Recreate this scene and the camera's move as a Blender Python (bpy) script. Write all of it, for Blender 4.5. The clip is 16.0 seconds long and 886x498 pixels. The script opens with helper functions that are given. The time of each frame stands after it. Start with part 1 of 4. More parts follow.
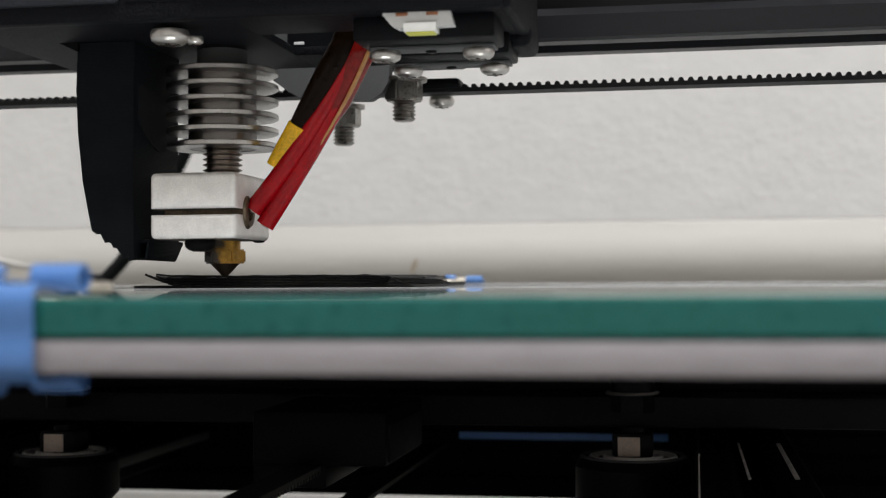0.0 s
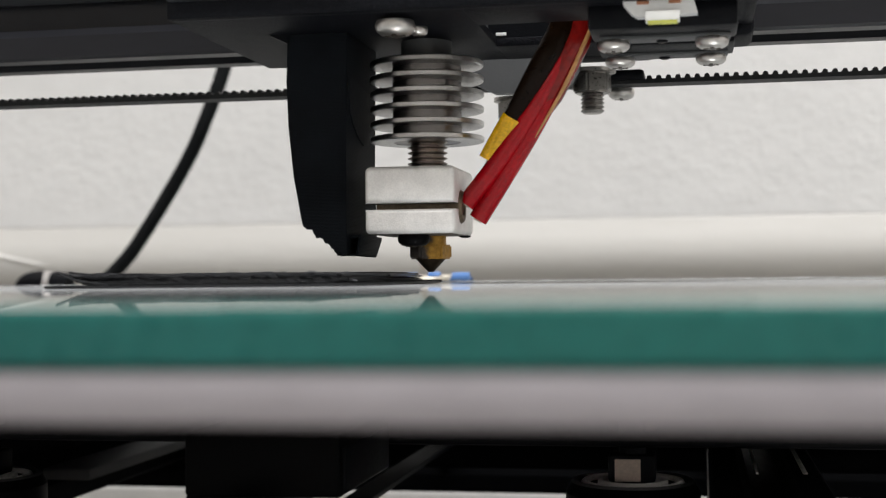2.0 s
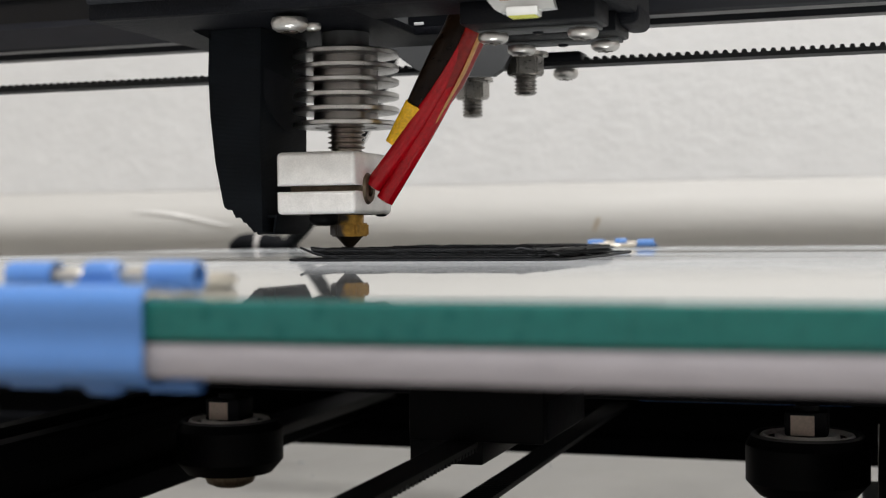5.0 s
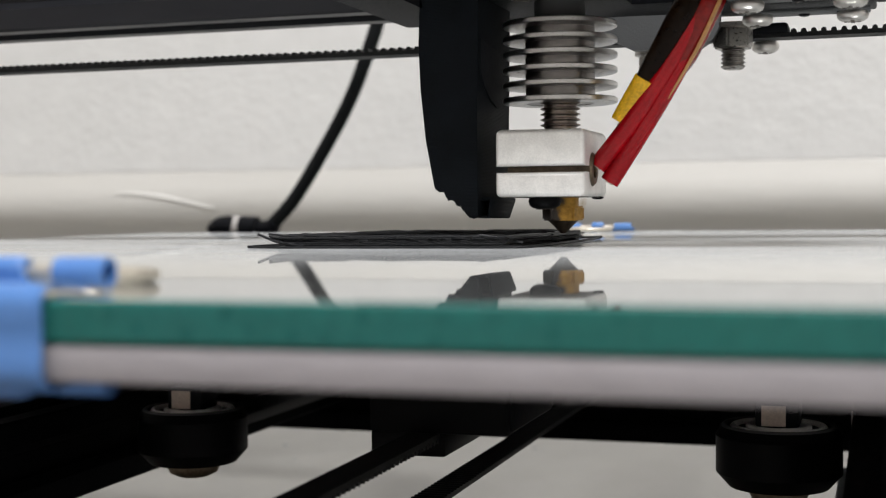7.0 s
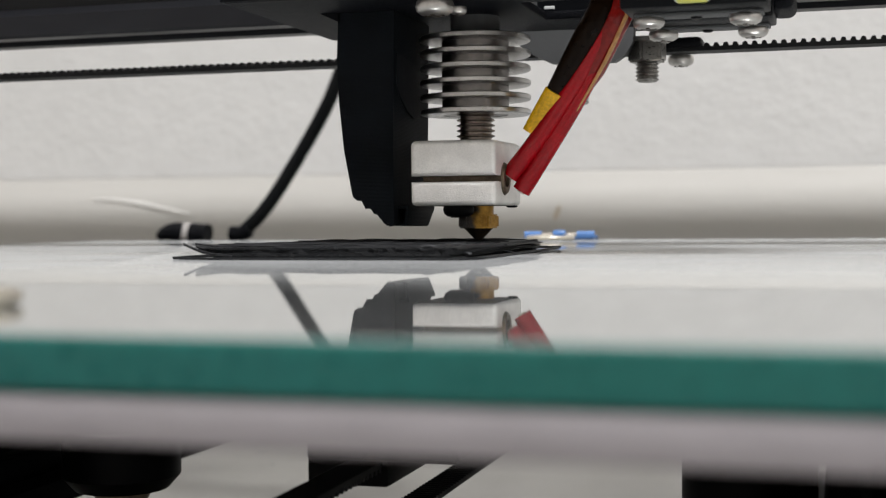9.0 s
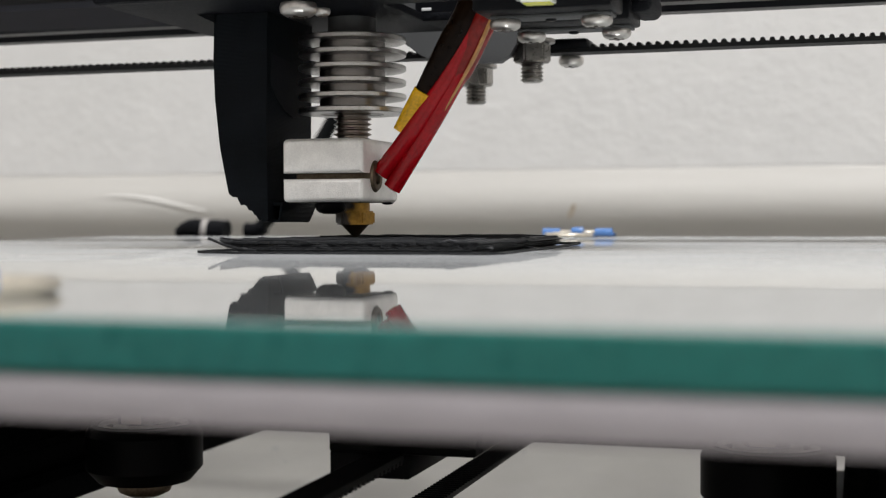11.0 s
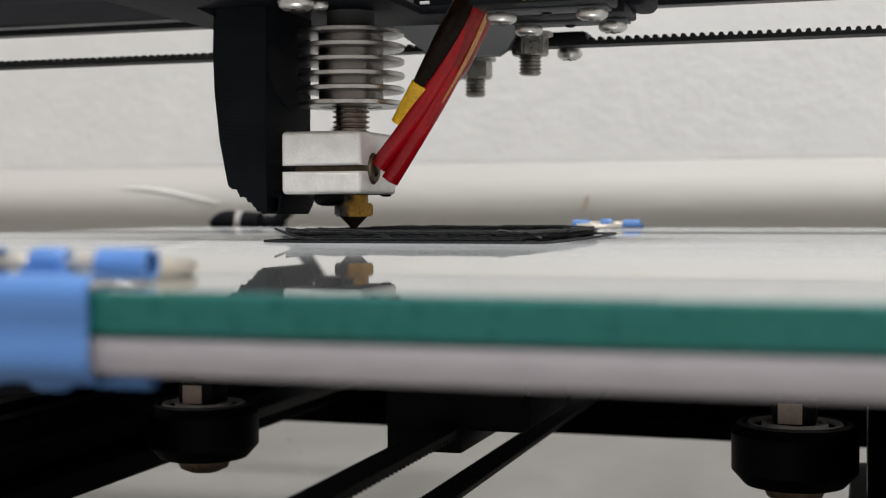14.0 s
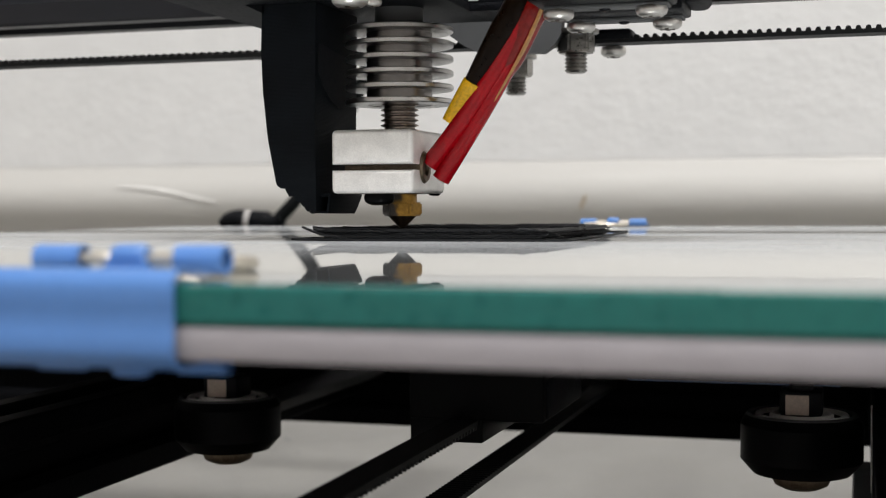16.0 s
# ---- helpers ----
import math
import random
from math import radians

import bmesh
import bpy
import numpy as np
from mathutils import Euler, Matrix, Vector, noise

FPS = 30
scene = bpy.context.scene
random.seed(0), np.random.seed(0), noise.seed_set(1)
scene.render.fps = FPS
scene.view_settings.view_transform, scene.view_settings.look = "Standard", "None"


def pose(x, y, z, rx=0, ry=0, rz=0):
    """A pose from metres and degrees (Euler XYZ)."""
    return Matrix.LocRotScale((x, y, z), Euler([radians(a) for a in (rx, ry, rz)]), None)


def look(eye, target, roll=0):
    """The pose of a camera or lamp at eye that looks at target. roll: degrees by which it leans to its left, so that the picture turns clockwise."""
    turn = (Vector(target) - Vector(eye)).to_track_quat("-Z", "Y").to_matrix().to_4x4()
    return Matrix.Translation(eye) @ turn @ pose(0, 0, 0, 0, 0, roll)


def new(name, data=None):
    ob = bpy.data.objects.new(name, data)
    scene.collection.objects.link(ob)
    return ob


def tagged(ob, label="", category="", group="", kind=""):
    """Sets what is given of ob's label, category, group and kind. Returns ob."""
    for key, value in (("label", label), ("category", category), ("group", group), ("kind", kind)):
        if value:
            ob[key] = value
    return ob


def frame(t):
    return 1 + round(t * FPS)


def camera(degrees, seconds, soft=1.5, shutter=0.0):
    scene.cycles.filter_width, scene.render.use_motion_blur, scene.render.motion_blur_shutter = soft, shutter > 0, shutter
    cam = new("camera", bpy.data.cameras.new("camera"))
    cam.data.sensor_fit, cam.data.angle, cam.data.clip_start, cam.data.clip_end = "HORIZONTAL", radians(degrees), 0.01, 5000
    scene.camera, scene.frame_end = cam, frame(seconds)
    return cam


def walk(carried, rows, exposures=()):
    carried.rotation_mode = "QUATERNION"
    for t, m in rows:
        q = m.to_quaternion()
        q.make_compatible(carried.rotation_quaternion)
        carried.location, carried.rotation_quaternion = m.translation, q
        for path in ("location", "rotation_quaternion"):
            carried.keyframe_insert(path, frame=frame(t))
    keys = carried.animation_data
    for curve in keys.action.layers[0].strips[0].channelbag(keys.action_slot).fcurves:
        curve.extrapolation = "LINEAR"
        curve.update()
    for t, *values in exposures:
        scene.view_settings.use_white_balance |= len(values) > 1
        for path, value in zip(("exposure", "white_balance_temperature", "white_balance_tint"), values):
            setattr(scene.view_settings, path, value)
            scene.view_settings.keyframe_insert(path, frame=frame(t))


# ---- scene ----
# One lens; the shot is a close view of a desktop printer, so depth of field shows.
cam = camera(35.77, 16.0, soft=1.2)
cam.data.dof.use_dof = True
cam.data.dof.focus_distance = 0.262
cam.data.dof.aperture_fstop = 29.0

# seconds, place in metres, turn to the left, tilt up and lean to the left in degrees
CAMERA_PATH = (
    (0, 0.0855, -0.24787, 0.00133, 10.007, 1.268, -0.378),
    (0.5, 0.08531, -0.24791, 0.00131, 10.347, 1.242, -0.476),
    (1, 0.08503, -0.24853, 0.00115, 10.567, 1.296, -0.588),
    (1.5, 0.08517, -0.24808, 0.00096, 10.136, 1.198, -0.532),
    (2, 0.08637, -0.24932, 0.0014, 10.492, 1.134, -0.633),
    (2.5, 0.08583, -0.25003, 0.00226, 10.557, 0.926, -0.381),
    (3, 0.08569, -0.24961, 0.00232, 10.696, 0.675, -0.462),
    (3.5, 0.08432, -0.25043, 0.00247, 10.705, 0.451, -0.310),
    (4, 0.08393, -0.25413, 0.00252, 13.044, 0.167, -0.496),
    (4.5, 0.08461, -0.25496, 0.00279, 16.179, -0.571, -0.636),
    (4.7, 0.08701, -0.25449, 0.00459, 17.627, -0.600, -0.671),
    (6.8, 0.09266, -0.25008, 0.00716, 18.055, -1.602, -0.536),
    (7, 0.09288, -0.24911, 0.00678, 17.595, -1.637, -0.555),
    (7.5, 0.09184, -0.25252, 0.00735, 16.462, -1.411, -0.562),
    (8, 0.09224, -0.25317, 0.00624, 16.336, -1.243, -0.524),
    (8.5, 0.09109, -0.25399, 0.00647, 16.759, -1.239, -0.503),
    (8.7, 0.09111, -0.25418, 0.00715, 16.278, -1.366, -0.504),
    (10.8, 0.09027, -0.25268, 0.00601, 17.228, -1.456, -0.202),
    (11, 0.09037, -0.25258, 0.00647, 16.913, -1.439, -0.246),
    (11.5, 0.09022, -0.25057, 0.00654, 17.245, -1.381, -0.230),
    (12, 0.08949, -0.25601, 0.00665, 17.122, -1.305, -0.273),
    (12.5, 0.08942, -0.25362, 0.00675, 17.211, -1.364, -0.183),
    (13, 0.08783, -0.25331, 0.00668, 17.056, -1.471, -0.260),
    (13.5, 0.08752, -0.25399, 0.00628, 17.135, -1.541, -0.447),
    (14, 0.08802, -0.25404, 0.00647, 17.268, -1.771, -0.221),
    (14.5, 0.08682, -0.25399, 0.00635, 17.145, -1.773, -0.395),
    (15, 0.08639, -0.25417, 0.00668, 17.093, -1.831, -0.313),
    (15.5, 0.08507, -0.25472, 0.00672, 16.932, -1.878, -0.265),
    (16, 0.08572, -0.2542, 0.00654, 16.962, -1.809, -0.283),
)
HEAD_X = ((0, 0), (0.3, 0.0103), (0.5, 0.0179), (0.6, 0.0225), (0.7, 0.0248), (0.9, 0.0329), (1, 0.0324), (1.2, 0.0352), (1.5, 0.0377), (1.7, 0.038), (1.8, 0.0383), (2, 0.0379), (2.2, 0.0381), (2.4, 0.0377), (2.5, 0.0352), (2.7, 0.0277), (3, 0.0163), (3.2, 0.0089), (3.3, 0.0054), (3.5, -0.002), (3.6, -0.0065), (3.7, -0.0129), (3.8, -0.0175), (4, -0.0143), (4.2, -0.0141), (4.3, -0.0149), (4.5, -0.014), (4.7, -0.0145), (6.8, 0.0368), (7, 0.0373), (7.2, 0.0366), (7.3, 0.0364), (7.5, 0.0365), (7.7, 0.0368), (7.8, 0.0365), (7.9, 0.0367), (8, 0.036), (8.1, 0.0314), (8.2, 0.0259), (8.3, 0.0274), (8.4, 0.032), (8.5, 0.0341), (8.6, 0.0311), (8.7, 0.0288), (10.8, -0.0027), (11, -0.0044), (11.2, -0.0068), (11.3, -0.0106), (11.4, -0.0132), (11.5, -0.0128), (11.6, -0.0091), (11.7, -0.0052), (11.8, -0.0027), (11.9, 0.0011), (12, 0.0016), (12.1, -0.0016), (12.2, -0.0063), (12.3, -0.0087), (12.4, -0.0134), (12.5, -0.0139), (12.6, -0.0111), (12.7, -0.0068), (12.8, -0.0055), (13, -0.0132), (13.1, -0.0113), (13.2, -0.0062), (13.3, -0.0088), (13.4, -0.0114), (13.5, -0.0145), (13.6, -0.0141), (13.7, -0.0083), (13.8, -0.0054), (13.9, -0.006), (14, -0.0094), (14.2, -0.0144), (14.3, -0.0116), (14.4, -0.0098), (14.5, -0.0063), (14.7, -0.011), (14.8, -0.0154), (14.9, -0.0154), (15, -0.0113), (15.2, -0.0061), (15.3, -0.0101), (15.5, -0.0143), (15.6, -0.0122), (15.7, -0.0063), (15.9, 0.0006), (16, -0.0001))
BED_Y = ((0, 0.00041), (0.5, -0.00096), (1, -0.00173), (1.5, -0.02125), (2, -0.04149), (2.5, -0.05097), (3, -0.04989), (3.5, -0.05035), (4, -0.04636), (4.5, -0.02442), (4.7, -0.0169), (6.8, -0.01131), (7, -0.01833), (7.1, -0.0204), (7.2, -0.0265), (7.3, -0.031), (7.4, -0.0331), (7.5, -0.03739), (7.6, -0.0416), (7.7, -0.0444), (8, -0.05074), (8.2, -0.044), (8.3, -0.0457), (8.5, -0.05154), (8.7, -0.04416), (10.8, -0.0443), (10.9, -0.0428), (11, -0.04018), (11.1, -0.0379), (11.2, -0.035), (11.3, -0.0314), (11.4, -0.0281), (11.5, -0.03407), (11.6, -0.036), (11.7, -0.0437), (11.8, -0.0453), (11.9, -0.0497), (12, -0.05307), (12.1, -0.0527), (12.2, -0.0509), (12.3, -0.0438), (12.4, -0.0387), (12.5, -0.04147), (12.6, -0.0433), (12.7, -0.0457), (12.8, -0.0502), (12.9, -0.0507), (13, -0.04804), (13.1, -0.0428), (13.2, -0.0368), (13.3, -0.0324), (13.4, -0.0307), (13.5, -0.0255), (13.6, -0.0237), (13.7, -0.0278), (13.8, -0.0296), (13.9, -0.0261), (14, -0.0231), (14.2, -0.0162), (14.3, -0.0187), (14.4, -0.0212), (14.5, -0.02541), (14.7, -0.0163), (14.8, -0.0128), (14.9, -0.0096), (15, -0.01265), (15.2, -0.0157), (15.3, -0.0129), (15.5, -0.00737), (15.6, -0.007), (15.7, -0.0115), (15.9, -0.0138), (16, -0.0122))


def camera_pose(x, y, z, yaw, pitch, lean):
    a, b = radians(yaw), radians(pitch)
    ahead = Vector((-math.sin(a) * math.cos(b), math.cos(a) * math.cos(b), math.sin(b)))
    eye = Vector((x, y, z))
    return look(eye, eye + ahead, lean)


EXPOSURES = ((0, -0.1), (1, 0.0), (2, 0.1), (4, -0.03), (4.5, 0.06), (7, 0.13), (8.5, 0.0), (11.5, 0.02), (13.5, -0.02), (14.5, 0.02), (16, 0.11))
walk(cam, [(t, camera_pose(*row)) for t, *row in CAMERA_PATH], EXPOSURES)

# ---- light ----
world = bpy.data.worlds.new("world")
world.use_nodes = True
world.node_tree.nodes["Background"].inputs[0].default_value = (0.6, 0.62, 0.66, 1)
world.node_tree.nodes["Background"].inputs[1].default_value = 0.2
scene.world = world


def area_lamp(name, m, sx, sy, watts, colour):
    data = bpy.data.lights.new(name, "AREA")
    data.shape, data.size, data.size_y, data.energy, data.color = "RECTANGLE", sx, sy, watts, colour
    ob = new(name, data)
    ob.matrix_world = m
    return ob


LAMP_POWER = 46.5
area_lamp("ceiling_lamp_light", pose(0.3, -0.75, 1.64, 0, 0, 0), 1.15, 0.55, LAMP_POWER, (0.99, 0.985, 1.0))

# ---- materials ----


def material(name, colour, rough=0.5, metal=0.0, vary=0.12, scale=60.0, fine=900.0, bump=0.0, bump_scale=600.0,
             coat=0.0, spec=0.5, stretch=(1, 1, 1), rough_vary=0.1, random_part=0.0):
    """Base colour broken up at two scales, with fine relief. Scales are in cycles a metre."""
    m = bpy.data.materials.new(name)
    m.use_nodes = True
    nt = m.node_tree
    n, l = nt.nodes, nt.links
    b = n["Principled BSDF"]
    co = n.new("ShaderNodeTexCoord")
    mp = n.new("ShaderNodeMapping")
    mp.inputs["Scale"].default_value = stretch
    l.new(co.outputs["Object"], mp.inputs["Vector"])
    big, small = n.new("ShaderNodeTexNoise"), n.new("ShaderNodeTexNoise")
    for node, s in ((big, scale), (small, fine)):
        node.inputs["Scale"].default_value = s
        node.inputs["Detail"].default_value = 4
        l.new(mp.outputs["Vector"], node.inputs["Vector"])
    mix = n.new("ShaderNodeMath")
    mix.operation = "ADD"
    l.new(big.outputs["Fac"], mix.inputs[0])
    l.new(small.outputs["Fac"], mix.inputs[1])
    ramp = n.new("ShaderNodeMapRange")
    ramp.inputs["From Min"].default_value, ramp.inputs["From Max"].default_value = 0.6, 1.4
    ramp.inputs["To Min"].default_value, ramp.inputs["To Max"].default_value = 1 - vary, 1 + vary
    l.new(mix.outputs[0], ramp.inputs["Value"])
    mul = n.new("ShaderNodeVectorMath")
    mul.operation = "SCALE"
    mul.inputs[0].default_value = colour
    l.new(ramp.outputs["Result"], mul.inputs["Scale"])
    out = mul.outputs["Vector"]
    if random_part:
        info = n.new("ShaderNodeObjectInfo")
        r2 = n.new("ShaderNodeMapRange")
        r2.inputs["To Min"].default_value, r2.inputs["To Max"].default_value = 1 - random_part, 1 + random_part
        l.new(info.outputs["Random"], r2.inputs["Value"])
        m2 = n.new("ShaderNodeVectorMath")
        m2.operation = "SCALE"
        l.new(out, m2.inputs[0])
        l.new(r2.outputs["Result"], m2.inputs["Scale"])
        out = m2.outputs["Vector"]
    l.new(out, b.inputs["Base Color"])
    rr = n.new("ShaderNodeMapRange")
    rr.inputs["To Min"].default_value, rr.inputs["To Max"].default_value = max(0.02, rough - rough_vary), min(1, rough + rough_vary)
    l.new(small.outputs["Fac"], rr.inputs["Value"])
    l.new(rr.outputs["Result"], b.inputs["Roughness"])
    b.inputs["Metallic"].default_value = metal
    b.inputs["Specular IOR Level"].default_value = spec
    b.inputs["Coat Weight"].default_value = coat
    if bump:
        tex = n.new("ShaderNodeTexNoise")
        tex.inputs["Scale"].default_value = bump_scale
        tex.inputs["Detail"].default_value = 5
        l.new(mp.outputs["Vector"], tex.inputs["Vector"])
        bp = n.new("ShaderNodeBump")
        bp.inputs["Strength"].default_value = min(1.0, bump)
        bp.inputs["Distance"].default_value = 0.5 / bump_scale
        l.new(tex.outputs["Fac"], bp.inputs["Height"])
        l.new(bp.outputs["Normal"], b.inputs["Normal"])
    return m


def layered(name, colour, rough, axis, pitch, depth, vary=0.1, spec=0.5):
    """Printed plastic: fine parallel layer lines across one axis."""
    m = material(name, colour, rough, vary=vary, scale=150, fine=3000, spec=spec)
    n, l = m.node_tree.nodes, m.node_tree.links
    co = n.new("ShaderNodeTexCoord")
    w = n.new("ShaderNodeTexWave")
    w.bands_direction = axis
    w.inputs["Scale"].default_value = 0.314 / pitch
    w.inputs["Distortion"].default_value = 1.2
    w.inputs["Detail"].default_value = 2
    l.new(co.outputs["Object"], w.inputs["Vector"])
    bp = n.new("ShaderNodeBump")
    bp.inputs["Strength"].default_value = 0.8
    bp.inputs["Distance"].default_value = depth
    l.new(w.outputs["Fac"], bp.inputs["Height"])
    l.new(bp.outputs["Normal"], n["Principled BSDF"].inputs["Normal"])
    return m


M_WALL = material("painted_plaster", (0.74, 0.735, 0.715), 0.75, vary=0.05, scale=9, fine=70, bump=0.24, bump_scale=210, stretch=(0.9, 1, 1.05))
M_SILL = material("painted_ledge", (0.70, 0.685, 0.645), 0.45, vary=0.05, scale=6, fine=40, bump=0.08, bump_scale=120, stretch=(0.15, 1, 1))
M_TABLE = material("tabletop_laminate", (0.238, 0.229, 0.209), 0.32, vary=0.16, scale=14, fine=45, bump=0.02, stretch=(1, 0.6, 1))
M_ROOM = material("room_paint", (0.8, 0.79, 0.77), 0.8, vary=0.05, scale=2, fine=20)
M_FLOOR = material("floor_boards", (0.25, 0.18, 0.12), 0.5, vary=0.3, scale=3, fine=50)
M_BLOCK = material("bead_blasted_aluminium", (0.9, 0.88, 0.85), 0.52, 0.5, vary=0.16, scale=250, fine=5200, bump=0.6, bump_scale=4200, rough_vary=0.2)
# faces inside the block's slit: the recess's shade is put into this colour
M_SLIT = material("slit_shade_aluminium", (0.09, 0.07, 0.05), 0.5, 1.0, vary=0.3, scale=300, fine=2500)
M_BURNT = material("scorched_aluminium", (0.13, 0.11, 0.09), 0.55, 0.6, vary=0.6, scale=300, fine=1500, bump=0.3, bump_scale=1500)
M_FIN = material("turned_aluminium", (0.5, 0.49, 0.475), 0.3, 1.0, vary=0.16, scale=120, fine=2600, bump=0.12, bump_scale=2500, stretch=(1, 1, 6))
# core darker than the fins: the shade between them is in the colour
M_CORE = material("shaded_aluminium_core", (0.22, 0.205, 0.195), 0.36, 1.0, vary=0.2, scale=200, fine=2600, stretch=(1, 1, 6))
M_STEEL = material("stainless_steel", (0.6, 0.58, 0.55), 0.36, 1.0, vary=0.15, scale=300, fine=3000)
M_THREAD = material("worn_thread_steel", (0.27, 0.235, 0.2), 0.34, 1.0, vary=0.35, scale=350, fine=2500)
M_SCORCH = material("half_burnt_brass", (0.32, 0.18, 0.04), 0.36, 1.0, vary=0.5, scale=330, fine=1100, bump=0.3, bump_scale=1500)


def burn(m, x_mid, x_soft, dark):
    """A burnt crust that covers one side of a part, with a ragged border."""
    n, l = m.node_tree.nodes, m.node_tree.links
    b = n["Principled BSDF"]
    clean = b.inputs["Base Color"].links[0].from_socket
    co, sep, noise = n.new("ShaderNodeTexCoord"), n.new("ShaderNodeSeparateXYZ"), n.new("ShaderNodeTexNoise")
    noise.inputs["Scale"].default_value, noise.inputs["Detail"].default_value = 420, 5
    l.new(co.outputs["Object"], sep.inputs[0])
    l.new(co.outputs["Object"], noise.inputs["Vector"])
    jag = n.new("ShaderNodeMath")
    jag.operation = "MULTIPLY_ADD"
    jag.inputs[1].default_value = 0.006
    l.new(noise.outputs["Fac"], jag.inputs[0])
    l.new(sep.outputs["X"], jag.inputs[2])
    edge = n.new("ShaderNodeMapRange")
    edge.inputs["From Min"].default_value, edge.inputs["From Max"].default_value = x_mid + 0.003 - x_soft, x_mid + 0.003 + x_soft
    l.new(jag.outputs[0], edge.inputs["Value"])
    mix = n.new("ShaderNodeMix")
    mix.data_type = "RGBA"
    mix.inputs["A"].default_value = (*dark, 1)
    l.new(edge.outputs["Result"], mix.inputs["Factor"])
    l.new(clean, mix.inputs["B"])
    l.new(mix.outputs["Result"], b.inputs["Base Color"])
    l.new(edge.outputs["Result"], b.inputs["Metallic"])


burn(M_SCORCH, 0.0004, 0.0006, (0.03, 0.02, 0.012))
M_TIP = material("burnt_tip_recess_shade", (0.045, 0.032, 0.022), 0.45, 0.5, vary=0.5, scale=500, fine=2000)
M_BLACK = material("black_abs_plastic", (0.005, 0.0055, 0.007), 0.45, spec=0.1, vary=0.15, scale=80, fine=1800, bump=0.35, bump_scale=2600)
M_SHROUD = material("black_powder_coat", (0.0055, 0.006, 0.008), 0.55, spec=0.09, vary=0.3, scale=80, fine=2500, bump=0.9, bump_scale=1900)
M_DUCT = layered("black_printed_plastic", (0.0036, 0.005, 0.0068), 0.68, "Z", 0.00025, 0.00003, 0.5, spec=0.1)
M_PRINT = layered("black_print_filament", (0.011, 0.0118, 0.0135), 0.62, "Z", 0.0003, 0.00014, 0.5, spec=0.3)
M_COVER = material("blue_black_textured_cover", (0.018, 0.0197, 0.025), 0.6, spec=0.25, vary=0.3, scale=90, fine=2600, bump=0.9, bump_scale=2100)
M_PLATEG = material("grey_carriage_plate", (0.075, 0.077, 0.078), 0.6, 0.0, vary=0.06, scale=60, fine=2000, bump=0.2, bump_scale=2500)
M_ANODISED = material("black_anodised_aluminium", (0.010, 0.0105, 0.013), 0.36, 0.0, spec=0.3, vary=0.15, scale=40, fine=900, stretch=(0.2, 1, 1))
# same anodising as the gantry, darkened for the shade under the bed
M_RAIL = material("shaded_anodised_rail", (0.003, 0.0032, 0.0038), 0.6, 0.0, spec=0.03, vary=0.15, scale=40, fine=900, stretch=(1, 0.2, 1))
M_RUBBER = material("black_belt_rubber", (0.007, 0.0075, 0.008), 0.6, spec=0.3, vary=0.2, scale=200, fine=2000)
M_WHEEL = material("black_acetal_wheel", (0.0032, 0.0033, 0.0038), 0.45, spec=0.07, vary=0.15, scale=200, fine=2000)
M_RED = material("red_silicone_sleeve", (0.37, 0.002, 0.007), 0.16, vary=0.3, scale=200, fine=1500, coat=0.3, bump=0.05, bump_scale=500, spec=0.2, rough_vary=0.06)
M_KAPTON = material("yellow_polyimide_tape", (0.86, 0.48, 0.004), 0.2, vary=0.35, scale=300, fine=1800, coat=0.0, bump=0.3, bump_scale=600)
M_AMBER = material("brown_polyimide_over_red", (0.21, 0.007, 0.005), 0.2, spec=0.35, vary=0.45, scale=160, fine=900, coat=0.1, bump=0.35, bump_scale=500)
M_AMBER2 = material("tan_polyimide_edge", (0.5, 0.25, 0.09), 0.22, vary=0.35, scale=200, fine=900, coat=0.1, bump=0.3, bump_scale=500)
M_AMBERD = material("dark_polyimide_wrap", (0.007, 0.003, 0.001), 0.3, spec=0.1, vary=0.5, scale=200, fine=900, coat=0.03, bump=0.35, bump_scale=500)
M_LEAD = material("glass_fibre_lead", (0.55, 0.5, 0.4), 0.3, vary=0.2)
M_PCB = material("white_circuit_strip", (0.75, 0.75, 0.73), 0.4, vary=0.05)
M_COPPER = material("copper_pad", (0.45, 0.2, 0.11), 0.4, 0.6)
M_LED = material("yellow_phosphor", (0.72, 0.72, 0.12), 0.4, vary=0.05)
M_LEDBODY = material("white_led_body", (0.8, 0.8, 0.76), 0.4, vary=0.05)
M_EDGE = material("green_glass_edge", (0.013, 0.128, 0.115), 0.3, vary=0.22, scale=25, fine=700, spec=0.25)
M_SEAL = material("black_bearing_seal", (0.006, 0.006, 0.0065), 0.55, spec=0.15)
M_ALU = material("brushed_plate_edge", (0.345, 0.325, 0.342), 0.6, 0.3, vary=0.14, scale=30, fine=700, stretch=(0.3, 1, 2))
M_CLIP = material("blue_enamelled_steel", (0.085, 0.21, 0.5), 0.36, vary=0.08, scale=100, fine=1500, coat=0.2)
M_SLOT = material("blue_slot_cover_plastic", (0.1, 0.25, 0.6), 0.4, vary=0.1, scale=60, fine=900)
M_WIRE = material("nickel_wire", (0.62, 0.57, 0.48), 0.35, 0.7, vary=0.15)
M_DARK = material("black_insulation", (0.0075, 0.0083, 0.0105), 0.7, spec=0.15, vary=0.3, scale=60, fine=900)
M_CABLE = material("black_braided_cable", (0.005, 0.006, 0.0065), 0.6, spec=0.15, vary=0.3, scale=300, fine=2500)
M_GREY = material("grey_cable_collar", (0.42, 0.4, 0.38), 0.5, vary=0.15)
M_SMEAR = material("brown_smear", (0.52, 0.45, 0.35), 0.7, vary=0.3)
M_FRAY = material("pale_frayed_filament", (0.045, 0.046, 0.05), 0.7, vary=0.5, scale=300, fine=2500)
